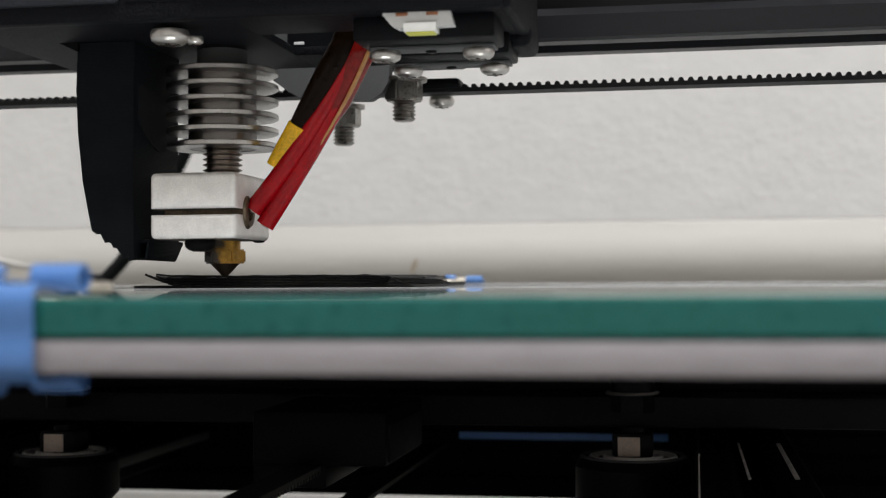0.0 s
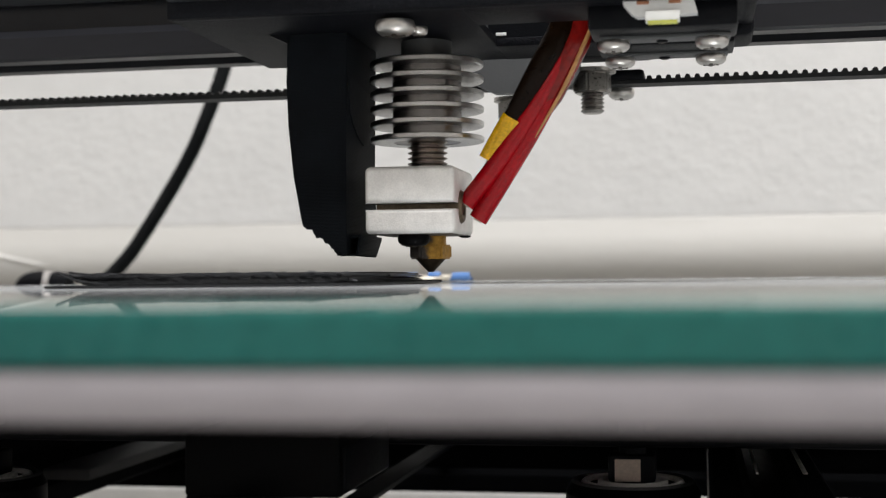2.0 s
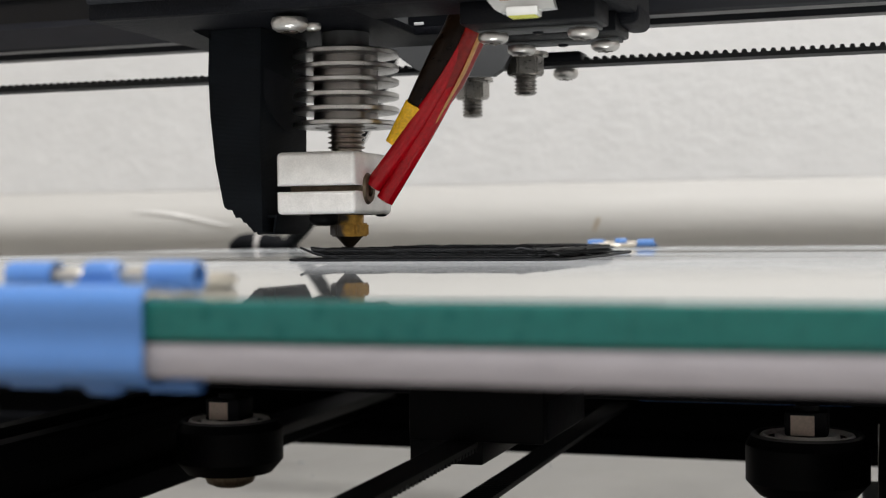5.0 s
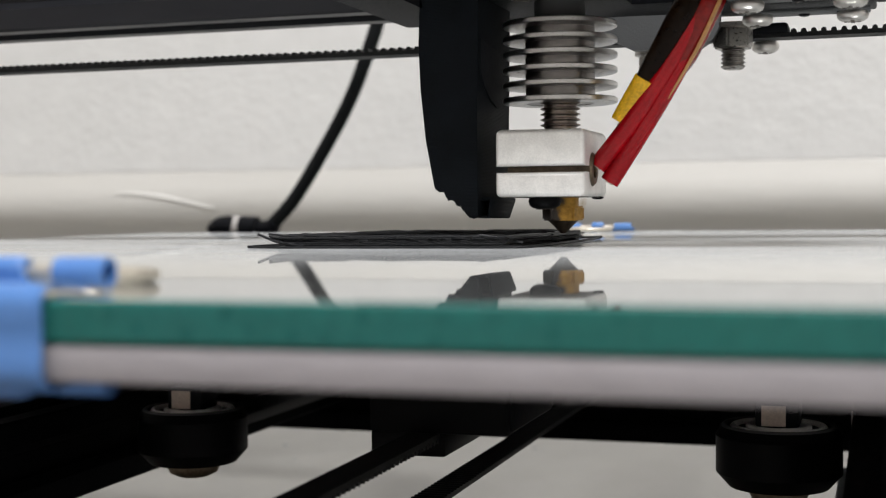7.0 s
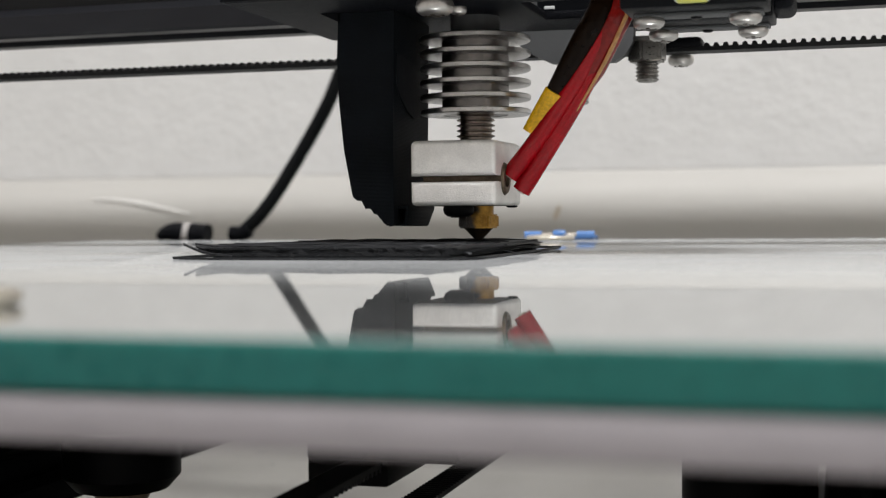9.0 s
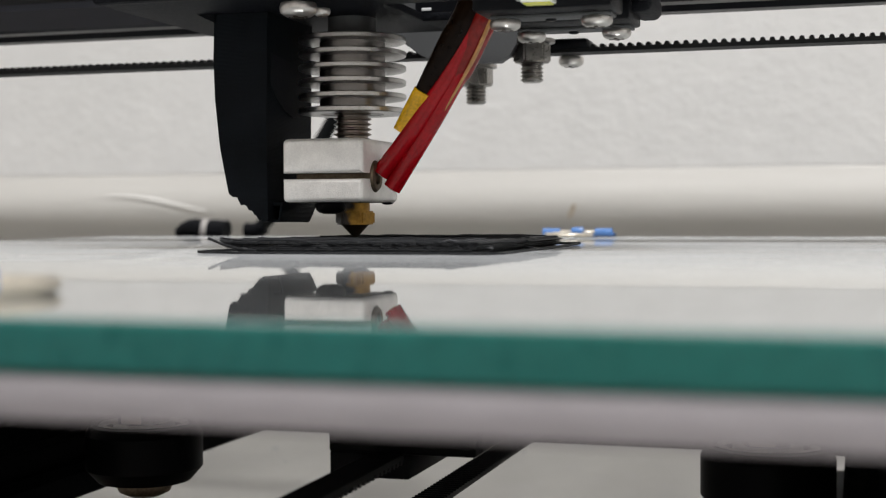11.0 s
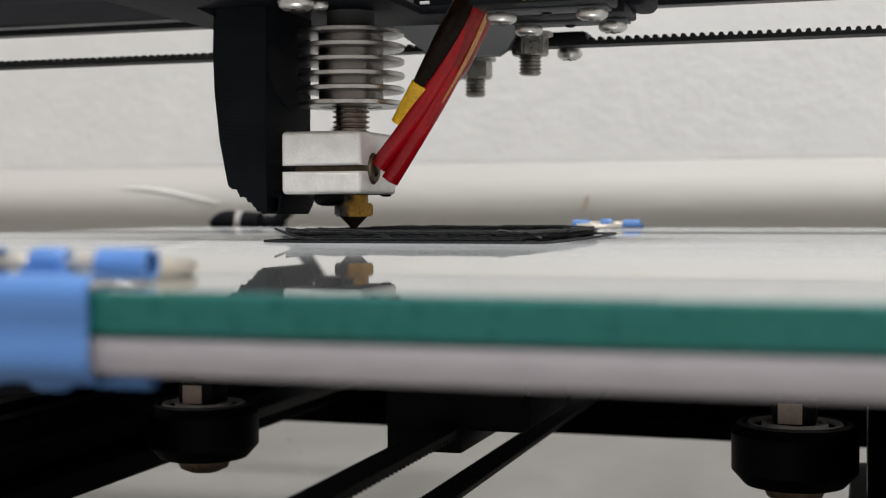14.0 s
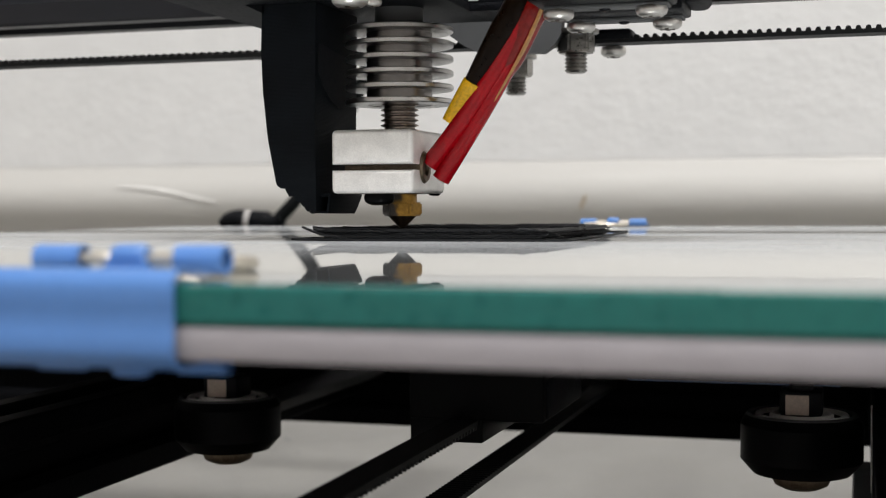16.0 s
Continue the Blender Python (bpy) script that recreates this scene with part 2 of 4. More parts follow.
M_SPACER = material("sandy_aluminium_spacer", (0.56, 0.46, 0.385), 0.6, 0.0, vary=0.2, scale=200, fine=2000)

M_NUT = material("dark_zinc_nut", (0.3, 0.29, 0.27), 0.3, 1.0, vary=0.2, scale=300, fine=2000)
# dull steel, also darkened for the shade seen through the block's slit
M_CARTRIDGE = material("dull_cartridge_steel", (0.2, 0.155, 0.11), 0.55, 1.0, vary=0.5, scale=400, fine=2000)
# near-white and hardly metallic: the steel rings' glints are put into the colour
M_RING = material("glint_white_bearing_steel", (0.93, 0.91, 0.87), 0.3, 0.1, vary=0.1, scale=300, fine=2000)
M_SCUFF = material("white_scuffed_paint", (0.77, 0.76, 0.725), 0.5, vary=0.1, scale=60, fine=300)
M_GLINT = material("pale_glint_aluminium", (0.8, 0.78, 0.74), 0.45, 0.4, vary=0.5, scale=120, fine=700)
M_FOOT = material("grey_cast_foot", (0.26, 0.26, 0.265), 0.6, vary=0.12, scale=90, fine=900)
M_GLUE = material("dried_white_glue", (0.75, 0.76, 0.76), 0.6, vary=0.1)

# the green edge drifts from blue-green to green along its length
en, el = M_EDGE.node_tree.nodes, M_EDGE.node_tree.links
e_co, e_noise, e_mix = en.new("ShaderNodeTexCoord"), en.new("ShaderNodeTexNoise"), en.new("ShaderNodeMix")
e_noise.inputs["Scale"].default_value, e_noise.inputs["Detail"].default_value = 16, 3
e_mix.data_type, e_mix.blend_type = "RGBA", "MULTIPLY"
e_ramp = en.new("ShaderNodeMix")
e_ramp.data_type = "RGBA"
e_ramp.inputs["A"].default_value, e_ramp.inputs["B"].default_value = (1.8, 0.9, 1.06, 1), (0.95, 1.04, 0.86, 1)
e_mix.inputs["Factor"].default_value = 1.0
el.new(e_co.outputs["Object"], e_noise.inputs["Vector"])
el.new(e_noise.outputs["Fac"], e_ramp.inputs["Factor"])
el.new(en["Principled BSDF"].inputs["Base Color"].links[0].from_socket, e_mix.inputs["A"])
el.new(e_ramp.outputs["Result"], e_mix.inputs["B"])
el.new(e_mix.outputs["Result"], en["Principled BSDF"].inputs["Base Color"])

# silvered glass with dried glue on it: a clear mirror, broken by faint streaks
M_GLASS = material("silvered_glass_top", (0.62, 0.645, 0.64), 0.03, 0.9, vary=0.06, scale=20, fine=300, rough_vary=0.0, spec=0.8)
gn, gl = M_GLASS.node_tree.nodes, M_GLASS.node_tree.links
g_co = gn.new("ShaderNodeTexCoord")
g_map = gn.new("ShaderNodeMapping")
g_map.inputs["Scale"].default_value = (0.5, 1.5, 1)
g_noise = gn.new("ShaderNodeTexNoise")
g_noise.inputs["Scale"].default_value, g_noise.inputs["Detail"].default_value = 45, 6
g_ramp = gn.new("ShaderNodeMapRange")
for g_key, g_value in (("From Min", 0.45), ("From Max", 0.75), ("To Min", 0.014), ("To Max", 0.045)):
    g_ramp.inputs[g_key].default_value = g_value
gl.new(g_co.outputs["Object"], g_map.inputs["Vector"])
gl.new(g_map.outputs["Vector"], g_noise.inputs["Vector"])
gl.new(g_noise.outputs["Fac"], g_ramp.inputs["Value"])
gl.new(g_ramp.outputs["Result"], gn["Principled BSDF"].inputs["Roughness"])

# a milky film of glue wiped over the glass, thinning out towards the front edge
f_sep, f_noise, f_fine = gn.new("ShaderNodeSeparateXYZ"), gn.new("ShaderNodeTexNoise"), gn.new("ShaderNodeTexNoise")
f_map = gn.new("ShaderNodeMapping")
f_map.inputs["Scale"].default_value = (0.7, 1.2, 1)
f_noise.inputs["Scale"].default_value, f_noise.inputs["Detail"].default_value = 34, 4
f_fine.inputs["Scale"].default_value, f_fine.inputs["Detail"].default_value = 1300, 3
gl.new(g_co.outputs["Object"], f_sep.inputs[0])
gl.new(g_co.outputs["Object"], f_map.inputs["Vector"])
gl.new(f_map.outputs["Vector"], f_noise.inputs["Vector"])
gl.new(g_co.outputs["Object"], f_fine.inputs["Vector"])
f_reach = gn.new("ShaderNodeMapRange")
f_reach.interpolation_type = "SMOOTHSTEP"
f_streak, f_grain = gn.new("ShaderNodeMapRange"), gn.new("ShaderNodeMapRange")
for f_node, f_values in ((f_reach, (-0.1, -0.02, 0.02, 0.47)), (f_streak, (0.3, 0.7, 0.72, 1.3)), (f_grain, (0.35, 0.65, 0.76, 1.24))):
    for f_key, f_value in zip(("From Min", "From Max", "To Min", "To Max"), f_values):
        f_node.inputs[f_key].default_value = f_value
gl.new(f_sep.outputs["Y"], f_reach.inputs["Value"])
gl.new(f_noise.outputs["Fac"], f_streak.inputs["Value"])
gl.new(f_fine.outputs["Fac"], f_grain.inputs["Value"])
f_mul, f_all = gn.new("ShaderNodeMath"), gn.new("ShaderNodeMath")
f_mul.operation = f_all.operation = "MULTIPLY"
gl.new(f_reach.outputs["Result"], f_mul.inputs[0])
gl.new(f_streak.outputs["Result"], f_mul.inputs[1])
gl.new(f_mul.outputs[0], f_all.inputs[0])
gl.new(f_grain.outputs["Result"], f_all.inputs[1])
f_glue, f_mix = gn.new("ShaderNodeBsdfDiffuse"), gn.new("ShaderNodeMixShader")
f_glue.inputs["Color"].default_value = (0.46, 0.472, 0.475, 1)
gl.new(f_all.outputs[0], f_mix.inputs["Fac"])
gl.new(gn["Principled BSDF"].outputs[0], f_mix.inputs[1])
gl.new(f_glue.outputs[0], f_mix.inputs[2])
gl.new(f_mix.outputs[0], gn["Material Output"].inputs["Surface"])

# ---- mesh helpers; all of them take millimetres ----


def box(bm, x0, x1, y0, y1, z0, z1, bevel=0.0, segs=2):
    made = bmesh.ops.create_cube(bm, size=1.0)["verts"]
    for v in made:
        v.co = ((x0 + x1) / 2 + v.co.x * (x1 - x0), (y0 + y1) / 2 + v.co.y * (y1 - y0), (z0 + z1) / 2 + v.co.z * (z1 - z0))
    if bevel:
        edges = list({e for v in made for e in v.link_edges})
        bmesh.ops.bevel(bm, geom=edges, offset=bevel, segments=segs, affect="EDGES", profile=0.5)
    return bm


def frame_of(axis):
    return {"x": Matrix(((0, 0, 1), (1, 0, 0), (0, 1, 0))), "y": Matrix(((1, 0, 0), (0, 0, 1), (0, -1, 0))), "z": Matrix.Identity(3)}[axis]


def lathe(bm, profile, at=(0, 0, 0), axis="z", segs=40, close=False):
    """Turns a profile of (radius, height) round an axis through the point at."""
    turn, at = frame_of(axis), Vector(at)
    rings = []
    for r, h in profile:
        if r < 1e-6:
            rings.append([bm.verts.new(at + turn @ Vector((0, 0, h)))])
        else:
            rings.append([bm.verts.new(at + turn @ Vector((r * math.cos(a), r * math.sin(a), h))) for a in (2 * math.pi * i / segs for i in range(segs))])
    pairs = list(zip(rings, rings[1:])) + ([(rings[-1], rings[0])] if close else [])
    for a, b in pairs:
        for i in range(segs):
            j = (i + 1) % segs
            quad = [a[i % len(a)], a[j % len(a)], b[j % len(b)], b[i % len(b)]]
            quad = list(dict.fromkeys(quad))
            if len(quad) > 2:
                bm.faces.new(quad)
    return bm


def extrude_outline(bm, points, axis, lo, hi):
    """A closed outline swept along an axis. points are (y, z), (x, z) or (x, y)."""
    def place(p, h):
        a, b = p
        return {"x": (h, a, b), "y": (a, h, b), "z": (a, b, h)}[axis]
    first = [bm.verts.new(place(p, lo)) for p in points]
    last = [bm.verts.new(place(p, hi)) for p in points]
    n = len(points)
    bm.faces.new(first)
    bm.faces.new(list(reversed(last)))
    for i in range(n):
        bm.faces.new((first[i], last[i], last[(i + 1) % n], first[(i + 1) % n]))
    return bm


def smooth_path(points, steps=8):
    out = []
    pts = [Vector(p) for p in points]
    for i in range(len(pts) - 1):
        p0, p1, p2, p3 = pts[max(i - 1, 0)], pts[i], pts[i + 1], pts[min(i + 2, len(pts) - 1)]
        for k in range(steps):
            u = k / steps
            out.append(0.5 * ((2 * p1) + (p2 - p0) * u + (2 * p0 - 5 * p1 + 4 * p2 - p3) * u * u + (3 * p1 - p0 - 3 * p2 + p3) * u ** 3))
    out.append(pts[-1])
    return out


def tube(bm, points, radius, segs=16, steps=8, flat=1.0, taper=None):
    path = smooth_path(points, steps)
    rings, side = [], None
    for i, p in enumerate(path):
        ahead = (path[min(i + 1, len(path) - 1)] - path[max(i - 1, 0)]).normalized()
        if side is None:
            side = ahead.orthogonal().normalized()
        side = (side - ahead * side.dot(ahead)).normalized()
        up = ahead.cross(side)
        r = radius * (taper(i / (len(path) - 1)) if taper else 1.0)
        rings.append([bm.verts.new(p + r * (math.cos(a) * side + flat * math.sin(a) * up)) for a in (2 * math.pi * k / segs for k in range(segs))])
    for a, b in zip(rings, rings[1:]):
        for i in range(segs):
            bm.faces.new((a[i], a[(i + 1) % segs], b[(i + 1) % segs], b[i]))
    bm.faces.new(list(reversed(rings[0])))
    bm.faces.new(rings[-1])
    return bm


def part(name, bm, mat, parent=None, label="", smooth=40):
    bmesh.ops.recalc_face_normals(bm, faces=bm.faces)
    for v in bm.verts:
        v.co *= 0.001
    me = bpy.data.meshes.new(name)
    bm.to_mesh(me)
    bm.free()
    for m in mat if isinstance(mat, (list, tuple)) else [mat]:
        me.materials.append(m)
    me.shade_smooth()
    me.set_sharp_from_angle(angle=radians(smooth))
    ob = new(name, me)
    if parent:
        ob.parent = parent
    if label:
        tagged(ob, label)
    return ob


def thing(name, label, category, at=(0, 0, 0), group="", kind=""):
    ob = new(name)
    ob.empty_display_size = 0.01
    ob.location = Vector(at) * 0.001
    return tagged(ob, label, category, group, kind)


def structure(name, bm, mat, label, category="structure"):
    return tagged(part(name, bm, mat), label, category, kind="structure")


def BM():
    return bmesh.new()


# ---- the room ----
WALL_Y, TABLE_Z = 412.0, -105.0
structure("wall_north_lower", box(BM(), -1800, 1800, WALL_Y + 16, WALL_Y + 100, -850, 26), M_WALL, "off-white wall below the rounded ledge", "wall")
structure("wall_north", box(BM(), -1800, 1800, WALL_Y, WALL_Y + 100, 28.9, 1750), M_WALL, "off-white rough plastered wall behind the printer", "wall")
structure("wall_south", box(BM(), -1800, 1800, -2700, -2600, -850, 1750), M_ROOM, "plain off-white painted room wall", "wall")
structure("wall_west", box(BM(), -1900, -1800, -2700, WALL_Y + 100, -850, 1750), M_ROOM, "plain off-white painted room wall", "wall")
structure("wall_east", box(BM(), 1800, 1900, -2700, WALL_Y + 100, -850, 1750), M_ROOM, "plain off-white painted room wall", "wall")
structure("ceiling", box(BM(), -1900, 1900, -2700, WALL_Y + 100, 1750, 1850), M_ROOM, "plain white painted ceiling", "ceiling")
structure("floor", box(BM(), -1900, 1900, -2700, WALL_Y + 100, -950, -850), M_FLOOR, "brown wooden room floor", "floor")

# rounded ledge along the wall, parted from it by a fine groove and curving under
bulge = ((28.7, 0.4), (28.4, 0.1), (27.4, -0.1), (25, -0.6), (21, -1.6), (17, -2.4), (13, -2.6), (9, -2.0), (5, -0.4), (1, 2.0), (-3, 5.4), (-7, 9.6), (-10, 13.5), (-13, 18.5))
ledge = [(WALL_Y + d, z) for z, d in bulge] + [(WALL_Y + 40, -13), (WALL_Y + 40, 28.9), (WALL_Y + 1.0, 28.9)]
structure("trim", extrude_outline(BM(), ledge, "x", -1799, 1799), M_SILL, "cream painted rounded ledge along the wall", "ledge")
bm = BM()
lathe(bm, [(0, -0.5), (2.2, -0.3), (2.2, 0.1), (0, 0.3)], (0, 0, 0), "y", 14)
for v in bm.verts:
    v.co = (v.co.x * 0.55 + v.co.z * 0.7 - 45, WALL_Y - 1.8 + v.co.y * 0.5 - v.co.z * 0.62, v.co.z * 1.7 + 8)
tagged(part("paint_smear", bm, M_SMEAR), "small brown smear on the cream ledge", "stain")

tagged(part("paint_scuff", tube(BM(), ((-303, WALL_Y - 2.6, 17.0), (-290, WALL_Y - 2.6, 17.2), (-272, WALL_Y - 2.75, 15.0), (-256, WALL_Y - 2.6, 11.6), (-243, WALL_Y - 2.1, 8.8)), 1.1, 12, 6, 0.35, lambda u: 0.15 + 0.85 * math.sin(math.pi * (0.1 + 0.85 * u))), M_SCUFF), "white curved scuff on the cream ledge", "stain")

table = thing("table", "cream laminate table under the printer, marked and worn", "table", (0, 0, 0))
part("tabletop", box(BM(), -900, 900, -420, WALL_Y - 1, TABLE_Z - 30, TABLE_Z, 2), M_TABLE, table, "cream laminate tabletop")
for x, y in ((-850, -370), (850, -370), (-850, WALL_Y - 50), (850, WALL_Y - 50)):
    part("leg", box(BM(), x - 25, x + 25, y - 25, y + 25, -850, TABLE_Z - 30, 3), M_TABLE, table)

for x, y, r in ((-177, 350, 1.7), (-158, 318, 0.8), (-60, 372, 1.0)):
    speck = lathe(BM(), [(0, 0.0), (r, 0.0), (r * 0.8, 0.35), (0, 0.5)], (0, 0, 0), segs=12)
    for v in speck.verts:
        v.co = (x + v.co.x * (1 + 0.4 * math.sin(3 * v.co.y + x)), y + v.co.y * 1.3, TABLE_Z + v.co.z)
    tagged(part("crumb", speck, M_FOOT), "small grey crumb lying on the cream tabletop", "crumb", group="crumbs on the table")

lamp = thing("ceiling_lamp", "white rectangular ceiling lamp panel", "lamp", (300, -750, 1700))
part("housing", box(BM(), -620, 620, -320, 320, -30, 50, 6), M_PCB, lamp)

# ---- the printer's frame ----


def slot_outline(size=20.0):
    """An extrusion's end: a square with a slot in each side."""
    h, quarter = size / 2, []
    side = [(-h + 0.6, -h), (-4.7, -h), (-2.9, -h + 1.8), (-2.9, -h + 2.2), (-5.2, -h + 4.4), (5.2, -h + 4.4), (2.9, -h + 2.2), (2.9, -h + 1.8), (4.7, -h), (h - 0.6, -h)]
    for k in range(4):
        a = math.pi / 2 * k
        quarter += [(x * math.cos(a) - y * math.sin(a), x * math.sin(a) + y * math.cos(a)) for x, y in side]
    return quarter


frame_ob = thing("printer_frame", "black anodised aluminium frame of a desktop printer", "frame", (0, 0, 0))


def extrusion(name, axis, centre, lo, hi, mat, label):
    bm = BM()
    extrude_outline(bm, [(a + centre[0], b + centre[1]) for a, b in slot_outline()], axis, lo, hi)
    return part(name, bm, mat, frame_ob, label, smooth=20)


extrusion("gantry_beam", "x", (45.0, 60.5), -240, 240, M_ANODISED, "black slotted gantry beam above the bed")
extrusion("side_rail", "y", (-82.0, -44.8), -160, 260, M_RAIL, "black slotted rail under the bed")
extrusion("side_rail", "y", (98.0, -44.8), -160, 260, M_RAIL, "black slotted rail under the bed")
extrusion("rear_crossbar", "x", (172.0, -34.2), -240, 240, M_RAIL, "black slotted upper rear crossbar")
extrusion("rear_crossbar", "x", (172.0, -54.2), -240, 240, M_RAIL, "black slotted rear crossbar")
part("slot_cover", box(BM(), 18, 80, 160.4, 162.0, -46.6, -44.5, 0.2), M_SLOT, frame_ob, "blue plastic strip along the rear crossbar")
for sx in (-230, 230):
    bm = box(BM(), sx - 20, sx + 20, 35, 55, TABLE_Z, 340, 1)
    part("upright", bm, M_ANODISED, frame_ob, "black upright post of the gantry")
for sx in (-225, 225):
    for sy in (45, 172):
        part("foot", lathe(BM(), [(0, TABLE_Z), (14, TABLE_Z), (16, TABLE_Z + 3), (13, -55), (0, -55)], (sx, sy, 0), segs=24), M_RUBBER, frame_ob, "black rubber foot")

# strips painted as one rail's edge glints, and the grey block that carries it
for x0, x1, y0, y1, z0, z1 in ((96.2, 96.7, 5, 58, -35.0, -34.6), (104.4, 105.3, 5, 58, -35.0, -34.55), (87.7, 88.1, 39.6, 40.2, -53, -34.9)):
    part("edge_glint", box(BM(), x0, x1, y0, y1, z0, z1, 0.1), M_GLINT, frame_ob, "pale strip painted as a glint on the rail's edge")
# added grey bar stands for the light caught by the rail's inner face
part("rail_lit_strip", box(BM(), -73, -60.5, 66, 160, -47.6, -44.9, 0.3), M_PLATEG, frame_ob, "grey bar added for the light on the rail's inner face")
part("rail_foot", box(BM(), 84, 112, 42, 88, TABLE_Z, -55, 1.2), M_FOOT, frame_ob, "grey cast block under the rail")

# ---- the print head; its origin is the nozzle's tip ----
HEAD_Z = 2.22
head = thing("extruder_carriage", "black print head carriage with a bare metal hot end", "printer head", (0, 0, HEAD_Z))


def screw_head(name, at, parent, r=2.9, h=2.0, mat=None, down=True, label=""):
    """A pan head, its crown turned down; raised dark bars paint the cross recess's shade."""
    s = -1 if down else 1
    prof = [(0, 0.0), (r * 0.92, 0.0), (r, s * 0.35 * h), (r * 0.93, s * 0.7 * h), (r * 0.7, s * 0.93 * h), (r * 0.34, s * h), (0, s * h * 1.02)]
    bm = lathe(BM(), prof, at, segs=28)
    shell, zs = set(bm.faces), sorted((at[2] + s * (h - 0.5), at[2] + s * (h * 1.02 + 0.03)))
    box(bm, at[0] - 0.5 * r, at[0] + 0.5 * r, at[1] - 0.12 * r, at[1] + 0.12 * r, *zs)
    box(bm, at[0] - 0.12 * r, at[0] + 0.12 * r, at[1] - 0.5 * r, at[1] + 0.5 * r, zs[0] - 0.01, zs[1] + 0.01)
    for f in bm.faces:
        f.material_index = 0 if f in shell else 1
    return part(name, bm, [mat or M_STEEL, M_TIP], parent, label, smooth=50)


# heater block: a jaw cut from the front into the heater's bore
bm = BM()
BORE_Y, BORE_Z, BORE_R, SLIT = -8.2, 11.5, 3.05, 0.54
arc0 = math.asin(SLIT / BORE_R)
outline = [(-15.3, BORE_Z - SLIT), (-15.3, 6.6), (5.2, 6.6), (5.2, 18.5), (-15.3, 18.5), (-15.3, BORE_Z + SLIT)]
bore = [math.pi - arc0 - i * (2 * math.pi - 2 * arc0) / 24 for i in range(25)]
outline += [(BORE_Y + BORE_R * math.cos(a), BORE_Z + BORE_R * math.sin(a)) for a in bore]
extrude_outline(bm, outline, "x", -8.8, 7.2)
bm.normal_update()
rim = []
for e in bm.edges:
    a, b = e.verts[0].co, e.verts[1].co
    on = lambda p: p.y < -15.2 or p.y > 5.1 or p.z < 6.7 or p.z > 18.4
    corner = len({f.normal.to_tuple(1) for f in e.link_faces}) > 1
    if on(a) and on(b) and corner:
        rim.append(e)
bmesh.ops.bevel(bm, geom=rim, offset=0.95, segments=4, affect="EDGES", profile=0.5)
for f in bm.faces:
    c = f.calc_center_median()
    if -14.3 < c.y < -4.9 and abs(c.z - BORE_Z) < 3.2 and abs(f.normal.x) < 0.5:
        f.material_index = 1
    elif abs(f.normal.z) > 0.9 and c.z < 6.9:
        f.material_index = 2
block = part("heater_block", bm, [M_BLOCK, M_SLIT, M_BURNT], head, "silver bead-blasted aluminium heater block", smooth=35)
part("cartridge", lathe(BM(), [(0, -7.6), (2.95, -7.6), (2.95, 7.3), (2.6, 7.7), (1.6, 7.7), (1.5, 7.1), (0, 7.1)], (0, BORE_Y, BORE_Z), "x", 28), M_CARTRIDGE, block, "dull steel heater cartridge")
screw_head("clamp_screw", (-1.0, -10.5, 6.7), block, 2.9, 2.2, M_WHEEL, label="black button-head clamp screw")
screw_head("grub_screw", (6.2, 1.5, 6.65), block, 1.1, 0.4, M_BLACK)

# nozzle
bm = BM()
lathe(bm, [(0.2, 0.0), (0.5, 0.0), (2.9, 2.5), (3.0, 2.7)], segs=28)
nozzle = part("nozzle", bm, M_TIP, head, "scorched brass nozzle with a black tip")
bm = BM()
hexa = [(4.0 * math.cos(0.18 + math.pi / 3 * i), 4.0 * math.sin(0.18 + math.pi / 3 * i)) for i in range(6)]
extrude_outline(bm, hexa, "z", 2.35, 5.0)
bmesh.ops.bevel(bm, geom=bm.edges[:], offset=0.35, segments=2, affect="EDGES")
part("hexagon", bm, M_SCORCH, nozzle, "stained brass hexagon")
part("neck", lathe(BM(), [(0, 4.8), (2.9, 4.8), (2.9, 6.6), (0, 6.6)], segs=24), M_SCORCH, nozzle)

# heat break with its thread
prof = [(0, 18.3)]
for i in range(6):
    z = 18.3 + i
    prof += [(3.0, z + 0.1), (3.0, z + 0.3), (3.7, z + 0.58), (3.7, z + 0.72), (3.0, z + 1.0)]
prof.append((0, 24.3))
part("heat_break", lathe(BM(), prof, (-0.4, 0, 0), segs=32), M_THREAD, head, "threaded steel heat break", smooth=30)

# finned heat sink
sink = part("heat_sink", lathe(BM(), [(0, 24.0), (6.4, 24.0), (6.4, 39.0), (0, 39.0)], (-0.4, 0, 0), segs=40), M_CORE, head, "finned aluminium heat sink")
for i in range(6):
    z = 23.9 + 2.78 * i
    fin = lathe(BM(), [(6.2, z), (10.3, z), (10.55, z + 0.16), (10.55, z + 0.85), (10.3, z + 1.03), (6.2, z + 1.03)], (-0.4, 0, 0), segs=56)
    part("fin", fin, M_FIN, sink, smooth=30)
part("collar", lathe(BM(), [(0, 39.0), (4.7, 39.0), (4.7, 43.5), (0, 43.5)], (-0.4, 0, 0), segs=36), M_PLATEG, sink, "dark grey upper collar")

# part-cooling duct: a hollow printed tube with a cut, ragged mouth
bm = BM()
left = [(-22.6, 42.4), (-22.9, 34), (-22.6, 26), (-21.8, 17), (-20.6, 9.0)]
rng = random.Random(4)
ragged = []
for i in range(1, 19):
    u = i / 18
    ragged.append((-20.6 + 7.0 * u + rng.uniform(-0.34, 0.34), 9.0 - 6.0 * u ** 0.9 + rng.uniform(-0.36, 0.36)))
front = left + ragged + [(-12.6, 3.4), (-12.1, 20), (-11.7, 42.4)]
DUCT_Y0, DUCT_Y1 = -15.0, 7.0
